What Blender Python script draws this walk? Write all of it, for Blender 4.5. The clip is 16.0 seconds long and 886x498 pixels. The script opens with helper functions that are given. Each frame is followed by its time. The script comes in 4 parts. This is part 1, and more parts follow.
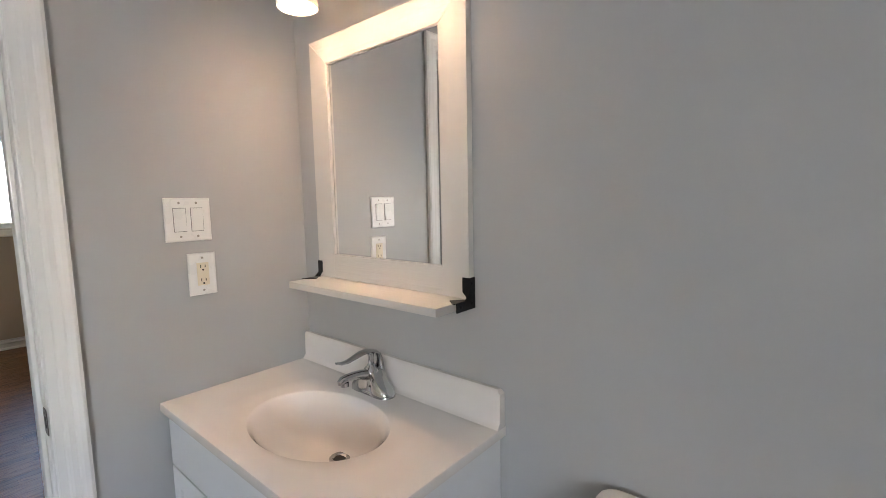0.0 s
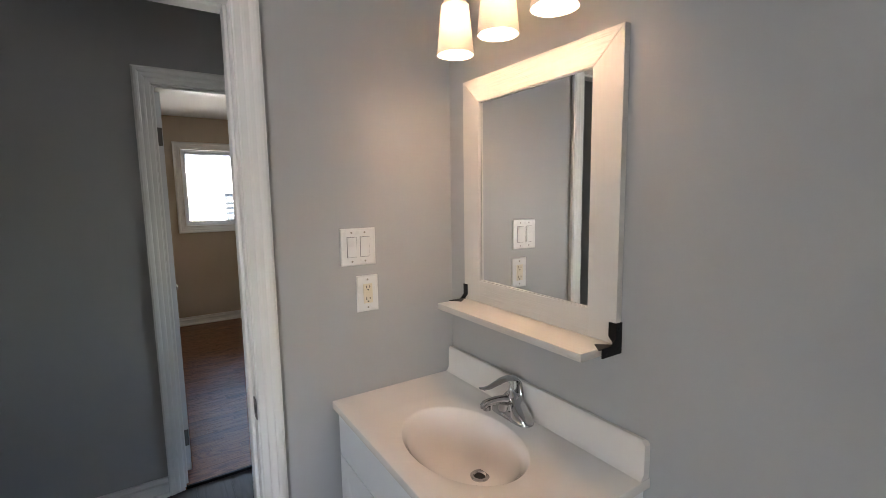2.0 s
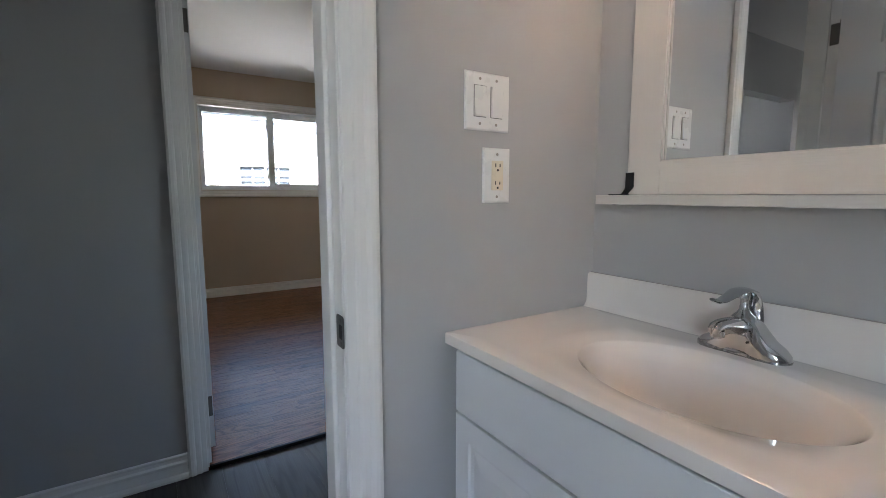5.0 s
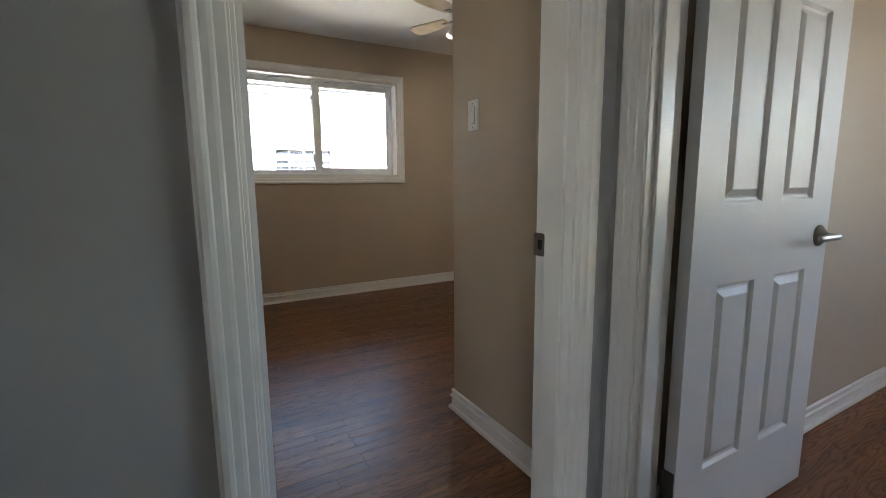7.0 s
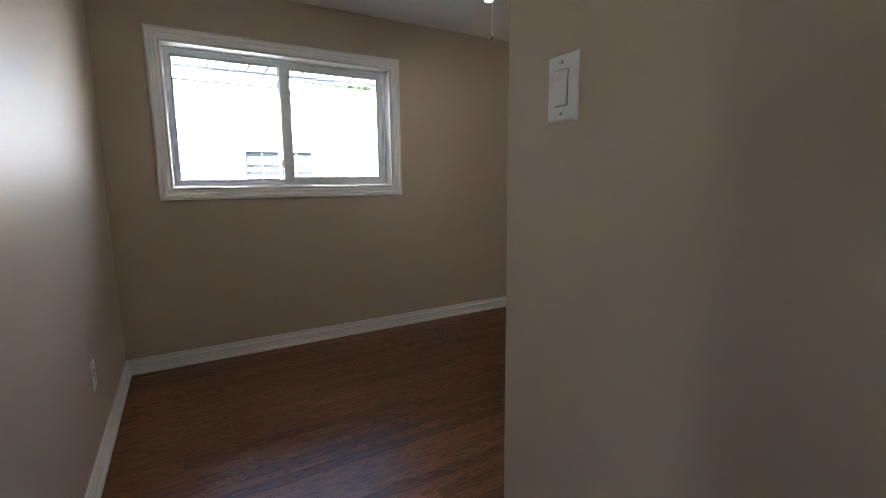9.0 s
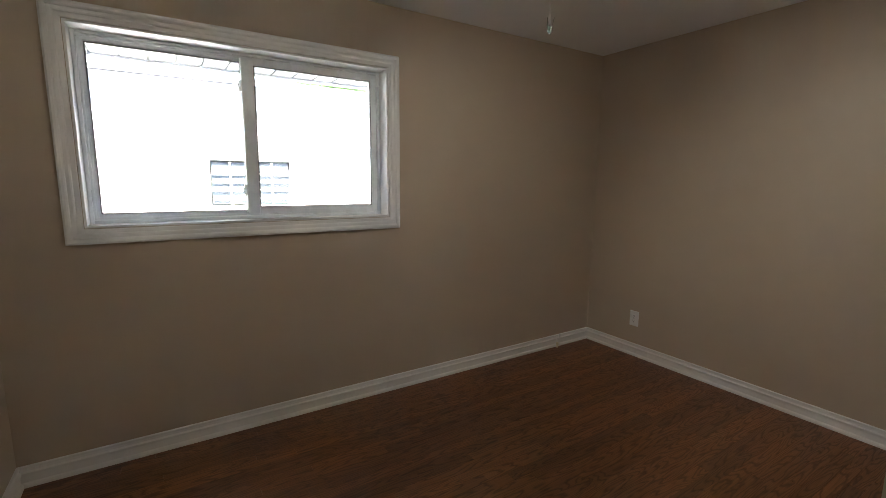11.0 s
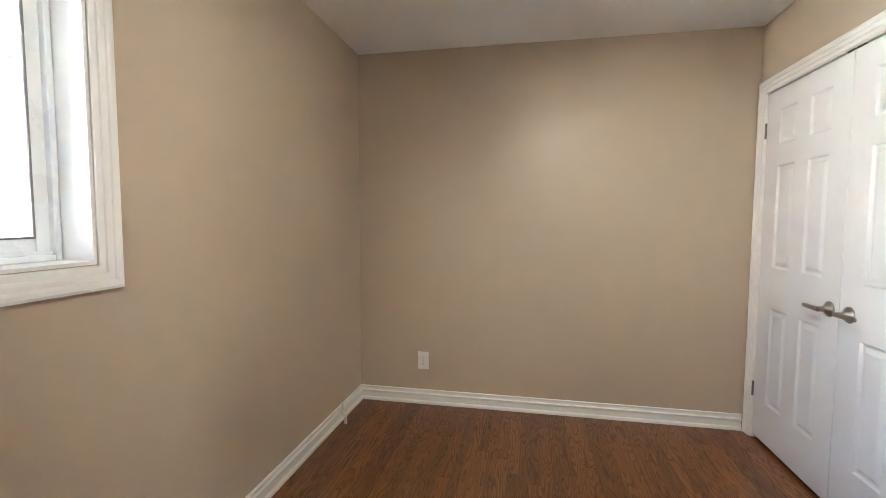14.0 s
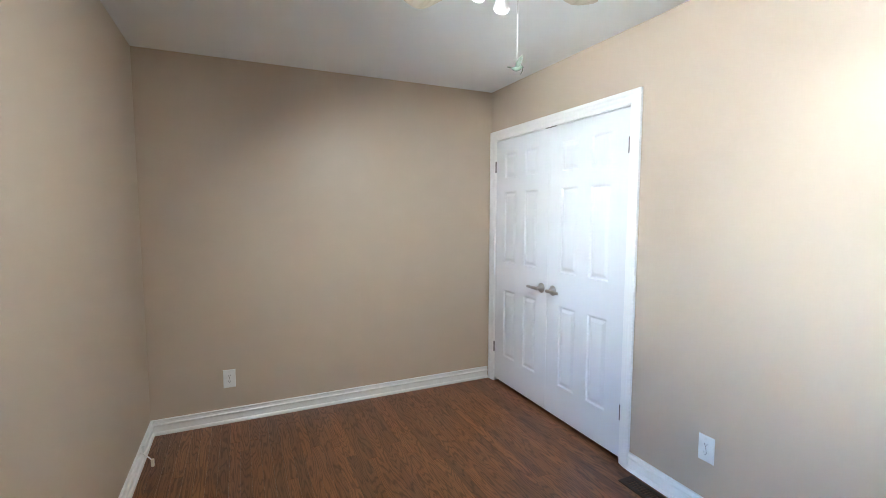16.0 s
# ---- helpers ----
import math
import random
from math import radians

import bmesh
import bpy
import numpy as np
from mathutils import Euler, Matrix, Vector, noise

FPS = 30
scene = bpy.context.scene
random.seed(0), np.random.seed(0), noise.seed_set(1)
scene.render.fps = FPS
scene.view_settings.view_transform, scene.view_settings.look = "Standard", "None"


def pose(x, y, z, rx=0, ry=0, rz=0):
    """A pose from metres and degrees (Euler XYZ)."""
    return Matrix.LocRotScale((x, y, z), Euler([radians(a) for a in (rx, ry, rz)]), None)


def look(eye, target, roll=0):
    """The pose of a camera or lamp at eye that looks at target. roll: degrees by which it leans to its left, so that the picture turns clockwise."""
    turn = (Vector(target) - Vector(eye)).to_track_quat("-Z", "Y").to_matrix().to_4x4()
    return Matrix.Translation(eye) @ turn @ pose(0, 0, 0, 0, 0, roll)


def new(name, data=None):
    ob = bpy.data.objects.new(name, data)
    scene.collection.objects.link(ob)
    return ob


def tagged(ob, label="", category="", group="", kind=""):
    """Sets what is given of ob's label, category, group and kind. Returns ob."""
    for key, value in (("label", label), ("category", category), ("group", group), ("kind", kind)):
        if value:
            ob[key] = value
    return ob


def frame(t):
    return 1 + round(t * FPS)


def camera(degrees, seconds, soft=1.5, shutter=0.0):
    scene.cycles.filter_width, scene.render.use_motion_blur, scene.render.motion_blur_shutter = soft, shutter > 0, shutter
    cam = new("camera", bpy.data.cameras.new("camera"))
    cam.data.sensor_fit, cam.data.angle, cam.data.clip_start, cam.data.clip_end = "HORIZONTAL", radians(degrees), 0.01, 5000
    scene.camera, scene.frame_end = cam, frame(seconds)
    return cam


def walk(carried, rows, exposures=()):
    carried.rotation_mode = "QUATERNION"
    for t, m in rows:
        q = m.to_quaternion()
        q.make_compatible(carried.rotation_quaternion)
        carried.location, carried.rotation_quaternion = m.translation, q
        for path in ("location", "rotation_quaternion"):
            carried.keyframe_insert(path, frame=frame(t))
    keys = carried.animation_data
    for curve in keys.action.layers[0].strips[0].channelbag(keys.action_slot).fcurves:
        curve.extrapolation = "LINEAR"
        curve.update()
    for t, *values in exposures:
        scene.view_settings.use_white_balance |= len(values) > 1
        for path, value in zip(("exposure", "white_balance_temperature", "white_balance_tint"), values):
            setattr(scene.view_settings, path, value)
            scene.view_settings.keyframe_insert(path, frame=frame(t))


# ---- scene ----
cam = camera(89.7, 16.0, soft=0.85)
PATH = [
    (0, (-0.884, -1.391, 1.36), (0.632, -0.105, 1.148), -1.1),
    (0.5, (-0.9, -1.405, 1.422), (0.39, 0.107, 1.192), -1.1),
    (1, (-0.924, -1.409, 1.476), (0.251, 0.194, 1.243), -0.9),
    (1.5, (-0.948, -1.403, 1.497), (0.172, 0.236, 1.257), -0.9),
    (2, (-0.943, -1.397, 1.485), (0.136, 0.27, 1.25), -0.9),
    (2.5, (-0.935, -1.37, 1.464), (0.129, 0.306, 1.22), -1.0),
    (3, (-0.921, -1.32, 1.413), (0.138, 0.358, 1.167), -0.8),
    (3.5, (-0.919, -1.246, 1.354), (0.14, 0.431, 1.102), -0.7),
    (4, (-0.934, -1.131, 1.275), (0.128, 0.544, 1.017), -0.4),
    (4.5, (-0.976, -0.975, 1.193), (0.096, 0.693, 0.928), -0.45),
    (5, (-1.009, -0.818, 1.115), (0.050, 0.862, 0.878), 0.0),
    (5.2, (-1.021, -0.746, 1.099), (0.013, 0.949, 0.861), -0.3),
    (7.3, (-0.961, 0.51, 1.1), (0.006, 2.235, 0.802), -0.5),
    (7.5, (-0.918, 0.614, 1.099), (0.061, 2.333, 0.802), -0.5),
    (8, (-0.801, 0.803, 1.104), (0.188, 2.516, 0.813), -0.3),
    (8.5, (-0.674, 1.035, 1.144), (0.319, 2.747, 0.854), -0.5),
    (10.8, (-0.375, 1.970, 1.393), (0.664, 3.648, 1.082), 0.4),
    (11, (-0.333, 2.032, 1.408), (0.726, 3.702, 1.103), 0.5),
    (11.5, (-0.314, 2.332, 1.367), (0.891, 3.913, 1.139), 0.0),
    (12, (-0.32, 2.585, 1.351), (1.059, 4.023, 1.173), 0.1),
    (12.5, (-0.311, 2.843, 1.352), (1.263, 4.067, 1.193), -0.0),
    (13, (-0.215, 3.001, 1.322), (1.499, 4.021, 1.169), 0.2),
    (13.5, (-0.154, 3.199, 1.307), (1.705, 3.924, 1.167), 0.2),
    (14, (-0.133, 3.435, 1.305), (1.826, 3.816, 1.17), 0.2),
    (14.5, (-0.208, 3.658, 1.311), (1.787, 3.621, 1.185), 0.2),
    (15, (-0.331, 3.826, 1.361), (1.627, 3.445, 1.227), -0.0),
    (15.5, (-0.399, 3.953, 1.4), (1.494, 3.325, 1.257), 0.0),
    (16, (-0.434, 4.063, 1.45), (1.378, 3.234, 1.282), 0.1),
]
EXPOSURE = [(0, 4.61, 7000, 14), (2, 4.39, 7050, 14), (3, 4.35, 6800, 13), (5, 4.26, 6420, 12), (7.5, 4.55, 7300, 10), (8.5, 4.48, 6300, 9), (11, 4.56, 6800, 10), (12.8, 4.56, 7050, 10), (13.3, 5.03, 7050, 10), (14, 6.04, 6700, 9), (14.5, 6.21, 6420, 8), (15, 6.19, 6180, 7), (16, 6.12, 5700, 5)]
walk(cam, [(t, look(eye, target, roll)) for t, eye, target, roll in PATH], EXPOSURE)

# ---- world, light ----
world = bpy.data.worlds.new("world")
scene.world = world
world.use_nodes = True
_n = world.node_tree.nodes
_sky = _n.new("ShaderNodeTexSky")
_sky.sky_type = "NISHITA"
_sky.sun_disc = False
_sky.sun_elevation = radians(58)
_sky.sun_rotation = radians(200)
_n["Background"].inputs[1].default_value = 0.15
world.node_tree.links.new(_sky.outputs[0], _n["Background"].inputs[0])


def lamp(name, kind, energy, color, m, **kw):
    data = bpy.data.lights.new(name, kind)
    data.energy, data.color = energy, color
    for key, value in kw.items():
        if key == "angle":
            data.angle = value
        elif key == "size":
            data.shape, data.size, data.size_y = "RECTANGLE", value[0], value[1]
        elif key == "radius":
            data.shadow_soft_size = value
    ob = new(name, data)
    ob.matrix_basis = m
    return ob


# the sun stands over the street side and falls on the neighbour's wall
lamp("sun", "SUN", 4.6, (1.0, 0.95, 0.88), look((0, 0, 10), (1.5, 5.2, 0)), angle=radians(0.5))
# daylight in the window openings that the walk never looks at, and a landing fill
lamp("bathroom_window_light", "AREA", 0.68, (0.92, 0.96, 1.0), look((-2.50, -2.34, 1.30), (-1.55, 0, 0.6)), size=(0.6, 0.8))
# added fill at the hall's far end; that wall has no window
lamp("landing_window_light", "AREA", 0.20, (1.0, 0.98, 0.95), look((-5.12, 0.64, 1.5), (0, 0.64, 1.3)), size=(0.7, 1.0))
lamp("next_room_window_light", "AREA", 0.010, (1.0, 0.97, 0.93), look((2.93, -0.6, 1.5), (0.1, 0.4, 1.0)), size=(1.2, 1.0))
lamp("side_room_window_light", "AREA", 0.06, (0.90, 0.95, 1.0), look((-3.4, 3.42, 1.5), (-3.4, 1.2, 1.2)), size=(1.2, 1.0))
# the four lit spots of the ceiling fan
FAN = (0.845, 3.235)
SPOTS = ((-15, 0.66, 1.12), (58, 1.0, 0.52), (150, 0.7, 0.27), (222, 0.4, 0.58))
for turn, low, watt in SPOTS:
    c, s = math.cos(radians(turn)), math.sin(radians(turn))
    spot = lamp("fan_spot_light", "SPOT", watt, (1.0, 0.955, 0.89), look((FAN[0] + 0.125 * c, FAN[1] + 0.125 * s, 2.120), (FAN[0] + 2.1 * c, FAN[1] + 2.1 * s, low)), radius=0.03)
    spot.data.spot_size, spot.data.spot_blend = radians(104), 1.0


# ---- materials ----
def node_mat(name):
    m = bpy.data.materials.new(name)
    m.use_nodes = True
    return m, m.node_tree.nodes, m.node_tree.links, m.node_tree.nodes["Principled BSDF"]


def surface(name, color, rough=0.5, metal=0.0, vary=0.06, scale=4.0, fine=180.0, bump=0.04, stretch=(1, 1, 1), coat=0.0, rvary=0.08, dist=0.002):
    """A paint, plastic or metal: a broad and a fine variation of colour, gloss and relief."""
    m, n, l, b = node_mat(name)
    tc = n.new("ShaderNodeTexCoord")
    mp = n.new("ShaderNodeMapping")
    mp.inputs["Scale"].default_value = stretch
    l.new(tc.outputs["Object"], mp.inputs[0])
    big = n.new("ShaderNodeTexNoise")
    big.inputs["Scale"].default_value, big.inputs["Detail"].default_value = scale, 4
    small = n.new("ShaderNodeTexNoise")
    small.inputs["Scale"].default_value, small.inputs["Detail"].default_value = fine, 3
    for t in (big, small):
        l.new(mp.outputs[0], t.inputs["Vector"])
    ramp = n.new("ShaderNodeMapRange")
    ramp.inputs[3].default_value, ramp.inputs[4].default_value = 1 - vary, 1 + vary
    l.new(big.outputs["Fac"], ramp.inputs[0])
    mix = n.new("ShaderNodeMix")
    mix.data_type, mix.blend_type = "RGBA", "MULTIPLY"
    mix.inputs["Factor"].default_value = 1.0
    mix.inputs["A"].default_value = (*color, 1)
    l.new(ramp.outputs[0], mix.inputs["B"])
    l.new(mix.outputs["Result"], b.inputs["Base Color"])
    rr = n.new("ShaderNodeMapRange")
    rr.inputs[3].default_value, rr.inputs[4].default_value = max(0.01, rough - rvary), min(1, rough + rvary)
    l.new(big.outputs["Fac"], rr.inputs[0])
    l.new(rr.outputs[0], b.inputs["Roughness"])
    b.inputs["Metallic"].default_value = metal
    b.inputs["Coat Weight"].default_value = coat
    if bump:
        bp = n.new("ShaderNodeBump")
        bp.inputs["Strength"].default_value, bp.inputs["Distance"].default_value = bump, dist
        l.new(small.outputs["Fac"], bp.inputs["Height"])
        l.new(bp.outputs[0], b.inputs["Normal"])
    return m


def wood(name, dark, light, rough=0.32, along="x", per="object", ring=9.0, fine=1.0, coat=0.15, tint=0.36, wave=0.0):
    """Stained oak: cathedral figure, pores and a tone of its own for each board."""
    m, n, l, b = node_mat(name)
    tc = n.new("ShaderNodeTexCoord")
    if per == "object":
        info = n.new("ShaderNodeObjectInfo")
        rnd = info.outputs["Random"]
    else:
        info = n.new("ShaderNodeNewGeometry")
        rnd = info.outputs["Random Per Island"]
    off = n.new("ShaderNodeVectorMath")
    off.operation = "SCALE"
    off.inputs[0].default_value = (37.0, 53.0, 11.0)
    l.new(rnd, off.inputs["Scale"])
    add = n.new("ShaderNodeVectorMath")
    l.new(tc.outputs["Object"], add.inputs[0])
    l.new(off.outputs[0], add.inputs[1])
    mp = n.new("ShaderNodeMapping")
    mp.inputs["Scale"].default_value = (1.05, 9.0, 9.0) if along == "x" else (9.0, 1.05, 9.0)
    l.new(add.outputs[0], mp.inputs[0])
    warp = n.new("ShaderNodeTexNoise")
    warp.inputs["Scale"].default_value, warp.inputs["Detail"].default_value = 1.5, 1.3
    l.new(mp.outputs[0], warp.inputs["Vector"])
    # contour lines of the slow noise, shaken by a quicker one, give the cathedral figure
    mp3 = n.new("ShaderNodeMapping")
    mp3.inputs["Scale"].default_value = (16.0, 60.0, 60.0) if along == "x" else (60.0, 16.0, 60.0)
    l.new(add.outputs[0], mp3.inputs[0])
    shake = n.new("ShaderNodeTexNoise")
    shake.inputs["Scale"].default_value, shake.inputs["Detail"].default_value = 1.0, 2
    l.new(mp3.outputs[0], shake.inputs["Vector"])
    jag = n.new("ShaderNodeMath")
    jag.operation = "MULTIPLY"
    jag.inputs[1].default_value = wave
    l.new(shake.outputs["Fac"], jag.inputs[0])
    mul = n.new("ShaderNodeMath")
    mul.operation = "MULTIPLY"
    mul.inputs[1].default_value = ring
    l.new(warp.outputs["Fac"], mul.inputs[0])
    fr = n.new("ShaderNodeMath")
    fr.operation = "PINGPONG"
    fr.inputs[1].default_value = 0.5
    both_in = n.new("ShaderNodeMath")
    l.new(mul.outputs[0], both_in.inputs[0])
    l.new(jag.outputs[0], both_in.inputs[1])
    l.new(both_in.outputs[0], fr.inputs[0])
    figure = n.new("ShaderNodeMapRange")
    figure.inputs[1].default_value, figure.inputs[2].default_value = 0.0, 0.26
    l.new(fr.outputs[0], figure.inputs[0])
    mp2 = n.new("ShaderNodeMapping")
    mp2.inputs["Scale"].default_value = (7.0, 260.0, 260.0) if along == "x" else (260.0, 7.0, 260.0)
    l.new(add.outputs[0], mp2.inputs[0])
    pore = n.new("ShaderNodeTexNoise")
    pore.inputs["Scale"].default_value, pore.inputs["Detail"].default_value = fine, 4
    l.new(mp2.outputs[0], pore.inputs["Vector"])
    porer = n.new("ShaderNodeMapRange")
    porer.inputs[1].default_value, porer.inputs[2].default_value = 0.36, 0.62
    porer.inputs[3].default_value = 0.55
    l.new(pore.outputs["Fac"], porer.inputs[0])
    both = n.new("ShaderNodeMath")
    both.operation = "MULTIPLY"
    l.new(figure.outputs[0], both.inputs[0])
    l.new(porer.outputs[0], both.inputs[1])
    soft = n.new("ShaderNodeMapRange")
    soft.inputs[3].default_value, soft.inputs[4].default_value = 0.22, 1.0
    l.new(both.outputs[0], soft.inputs[0])
    mix = n.new("ShaderNodeMix")
    mix.data_type = "RGBA"
    mix.inputs["A"].default_value, mix.inputs["B"].default_value = (*dark, 1), (*light, 1)
    l.new(soft.outputs[0], mix.inputs["Factor"])
    tone = n.new("ShaderNodeMapRange")
    tone.inputs[3].default_value, tone.inputs[4].default_value = 1 - tint, 1 + tint
    l.new(rnd, tone.inputs[0])
    mm = n.new("ShaderNodeMix")
    mm.data_type, mm.blend_type = "RGBA", "MULTIPLY"
    mm.inputs["Factor"].default_value = 1.0
    l.new(mix.outputs["Result"], mm.inputs["A"])
    l.new(tone.outputs[0], mm.inputs["B"])
    l.new(mm.outputs["Result"], b.inputs["Base Color"])
    rr = n.new("ShaderNodeMapRange")
    rr.inputs[3].default_value, rr.inputs[4].default_value = rough + 0.10, rough - 0.03
    l.new(both.outputs[0], rr.inputs[0])
    l.new(rr.outputs[0], b.inputs["Roughness"])
    b.inputs["Coat Weight"].default_value, b.inputs["Coat Roughness"].default_value = coat, 0.25
    b.inputs["Specular IOR Level"].default_value = 0.55
    bp = n.new("ShaderNodeBump")
    bp.inputs["Strength"].default_value, bp.inputs["Distance"].default_value = 0.20, 0.001
    l.new(both.outputs[0], bp.inputs["Height"])
    l.new(bp.outputs[0], b.inputs["Normal"])
    return m


def glowing(name, color, strength, base=(0.9, 0.9, 0.9)):
    m, n, l, b = node_mat(name)
    b.inputs["Base Color"].default_value = (*base, 1)
    b.inputs["Emission Color"].default_value, b.inputs["Emission Strength"].default_value = (*color, 1), strength
    b.inputs["Roughness"].default_value = 0.35
    return m


BEIGE = surface("beige_wall_paint", (0.530, 0.432, 0.328), 0.45, vary=0.025, scale=1.6, fine=230, bump=0.10)
GREY = surface("grey_wall_paint", (0.450, 0.455, 0.457), 0.42, vary=0.025, scale=1.8, fine=230, bump=0.10)
CEILING = surface("white_ceiling_paint", (0.84, 0.84, 0.835), 0.85, vary=0.03, scale=2.5, fine=120, bump=0.18)
TRIM = surface("white_trim_enamel", (0.85, 0.845, 0.825), 0.30, vary=0.008, scale=5, fine=60, bump=0.006, rvary=0.025)
DOORWHITE = surface("white_door_paint", (0.755, 0.76, 0.765), 0.42, vary=0.02, scale=5, fine=90, bump=0.02, stretch=(1.0, 1.0, 0.08))
VINYL = surface("white_window_vinyl", (0.85, 0.885, 0.91), 0.28, vary=0.02, scale=8, fine=50, bump=0.02)
NICKEL = surface("brushed_nickel", (0.40, 0.375, 0.345), 0.30, 1.0, vary=0.06, scale=20, fine=400, bump=0.05)
DARKSTEEL = surface("dull_hinge_steel", (0.20, 0.19, 0.18), 0.42, 1.0, vary=0.12, scale=30, fine=300, bump=0.05)
CHROME = surface("chrome", (0.57, 0.58, 0.59), 0.045, 1.0, vary=0.03, scale=12, fine=60, bump=0.0, rvary=0.03)
GAP = surface("grey_seam", (0.22, 0.22, 0.22), 0.6, vary=0.05, scale=30, fine=80, bump=0.0)
PLATE = surface("white_plate_plastic", (0.82, 0.82, 0.80), 0.28, vary=0.015, scale=15, fine=80, bump=0.01)
IVORY = surface("ivory_plastic", (0.80, 0.73, 0.58), 0.30, vary=0.02, scale=15, fine=80, bump=0.01)
SLOT = surface("dark_slot", (0.02, 0.018, 0.016), 0.6, vary=0.1, scale=30, fine=80, bump=0.02)
MARBLE = surface("white_cultured_marble", (0.83, 0.795, 0.76), 0.10, vary=0.025, scale=6, fine=30, bump=0.01, coat=0.7, rvary=0.03)
CABINET = surface("white_cabinet_foil", (0.76, 0.77, 0.775), 0.38, vary=0.02, scale=5, fine=120, bump=0.03)
PAINTED = surface("white_painted_wood", (0.68, 0.655, 0.615), 0.42, vary=0.03, scale=4, fine=120, bump=0.6, stretch=(1, 0.06, 1), dist=0.003)
PAINTEDV = surface("white_painted_wood_upright", (0.68, 0.655, 0.615), 0.42, vary=0.03, scale=4, fine=120, bump=0.35, stretch=(1, 1, 0.06), dist=0.003)
BLACK = surface("black_iron", (0.016, 0.016, 0.017), 0.48, 0.6, vary=0.2, scale=25, fine=200, bump=0.15)
CERAMIC = surface("white_ceramic", (0.82, 0.81, 0.79), 0.10, vary=0.015, scale=6, fine=30, bump=0.0, coat=0.5)
MIRROR = surface("mirror_silver", (0.86, 0.87, 0.87), 0.012, 1.0, vary=0.01, scale=3, fine=20, bump=0.0, rvary=0.004)
OAK = wood("stained_oak", (0.052, 0.0185, 0.007), (0.242, 0.095, 0.033), 0.34, ring=15.0, tint=0.26, wave=0.9, coat=0.0)
OAKREST = wood("stained_oak_joined", (0.052, 0.0185, 0.007), (0.242, 0.095, 0.033), 0.34, per="island", ring=15.0, tint=0.26, wave=0.9, coat=0.0)
LAMINATE = wood("grey_brown_laminate", (0.034, 0.029, 0.026), (0.056, 0.050, 0.045), 0.38, along="y", ring=6, coat=0.0, tint=0.15)
LAMREST = wood("grey_brown_laminate_joined", (0.034, 0.029, 0.026), (0.056, 0.050, 0.045), 0.38, along="y", ring=6, coat=0.0, tint=0.15, per="island")
MAPLE = wood("pale_maple", (0.58, 0.47, 0.34), (0.70, 0.60, 0.47), 0.35, ring=5, tint=0.06)
BRONZE = surface("brown_register_metal", (0.060, 0.038, 0.026), 0.42, 0.5, vary=0.12, scale=25, fine=200, bump=0.06)


def opal_glass():
    """White opal glass that lets part of the bulb's light through."""
    m, n, l, b = node_mat("lit_opal_glass")
    b.inputs["Base Color"].default_value = (0.86, 0.83, 0.79, 1)
    b.inputs["Roughness"].default_value = 0.25
    t, mix = n.new("ShaderNodeBsdfTranslucent"), n.new("ShaderNodeMixShader")
    t.inputs["Color"].default_value = (0.92, 0.84, 0.76, 1)
    mix.inputs[0].default_value = 0.19
    l.new(b.outputs[0], mix.inputs[1])
    l.new(t.outputs[0], mix.inputs[2])
    l.new(mix.outputs[0], n["Material Output"].inputs[0])
    return m


SHADEGLASS = opal_glass()
BULB = glowing("lit_bulb", (1.0, 0.70, 0.48), 4.9)
SPOT = glowing("lit_spot_lens", (1.0, 0.95, 0.88), 0.12)
STUCCO = surface("white_house_stucco", (0.72, 0.715, 0.71), 0.85, vary=0.04, scale=1.2, fine=40, bump=0.3, dist=0.006)
ALUMINIUM = surface("white_aluminium", (0.60, 0.62, 0.64), 0.42, vary=0.03, scale=3, fine=60, bump=0.03)
# grey-white soffit, its colour darkened to hold the shade under the eave
SOFFIT = surface("shade_darkened_soffit", (0.055, 0.061, 0.066), 0.5, vary=0.05, scale=3, fine=60, bump=0.03)
SHINGLE = surface("grey_roof_felt", (0.13, 0.125, 0.12), 0.9, vary=0.2, scale=6, fine=80, bump=0.4, dist=0.01)
CONCRETE = surface("concrete_path", (0.30, 0.30, 0.29), 0.9, vary=0.35, scale=2, fine=60, bump=0.6, dist=0.02)
BARK = surface("bark", (0.10, 0.075, 0.055), 0.9, vary=0.3, scale=6, fine=40, bump=0.7, stretch=(1, 1, 0.2), dist=0.02)
LEAF = surface("leaves", (0.045, 0.085, 0.02), 0.6, vary=0.4, scale=0.9, fine=12, bump=0.0)
DARKGLASS = surface("dim_room_glass", (0.066, 0.075, 0.084), 0.12, vary=0.15, scale=2, fine=10, bump=0.0)


def pane_glass():
    m, n, l, b = node_mat("window_glass")
    for x in list(n):
        if x.type == "BSDF_PRINCIPLED":
            n.remove(x)
    g, t, mix, f = n.new("ShaderNodeBsdfGlossy"), n.new("ShaderNodeBsdfTransparent"), n.new("ShaderNodeMixShader"), n.new("ShaderNodeFresnel")
    g.inputs["Roughness"].default_value = 0.01
    t.inputs["Color"].default_value = (0.95, 0.97, 0.97, 1)
    f.inputs["IOR"].default_value = 1.45
    l.new(f.outputs[0], mix.inputs[0])
    l.new(t.outputs[0], mix.inputs[1])
    l.new(g.outputs[0], mix.inputs[2])
    l.new(mix.outputs[0], n["Material Output"].inputs[0])
    return m


GLASS = pane_glass()

# ---- builders ----
PLACE = {}
EYE4 = Matrix.Identity(4)


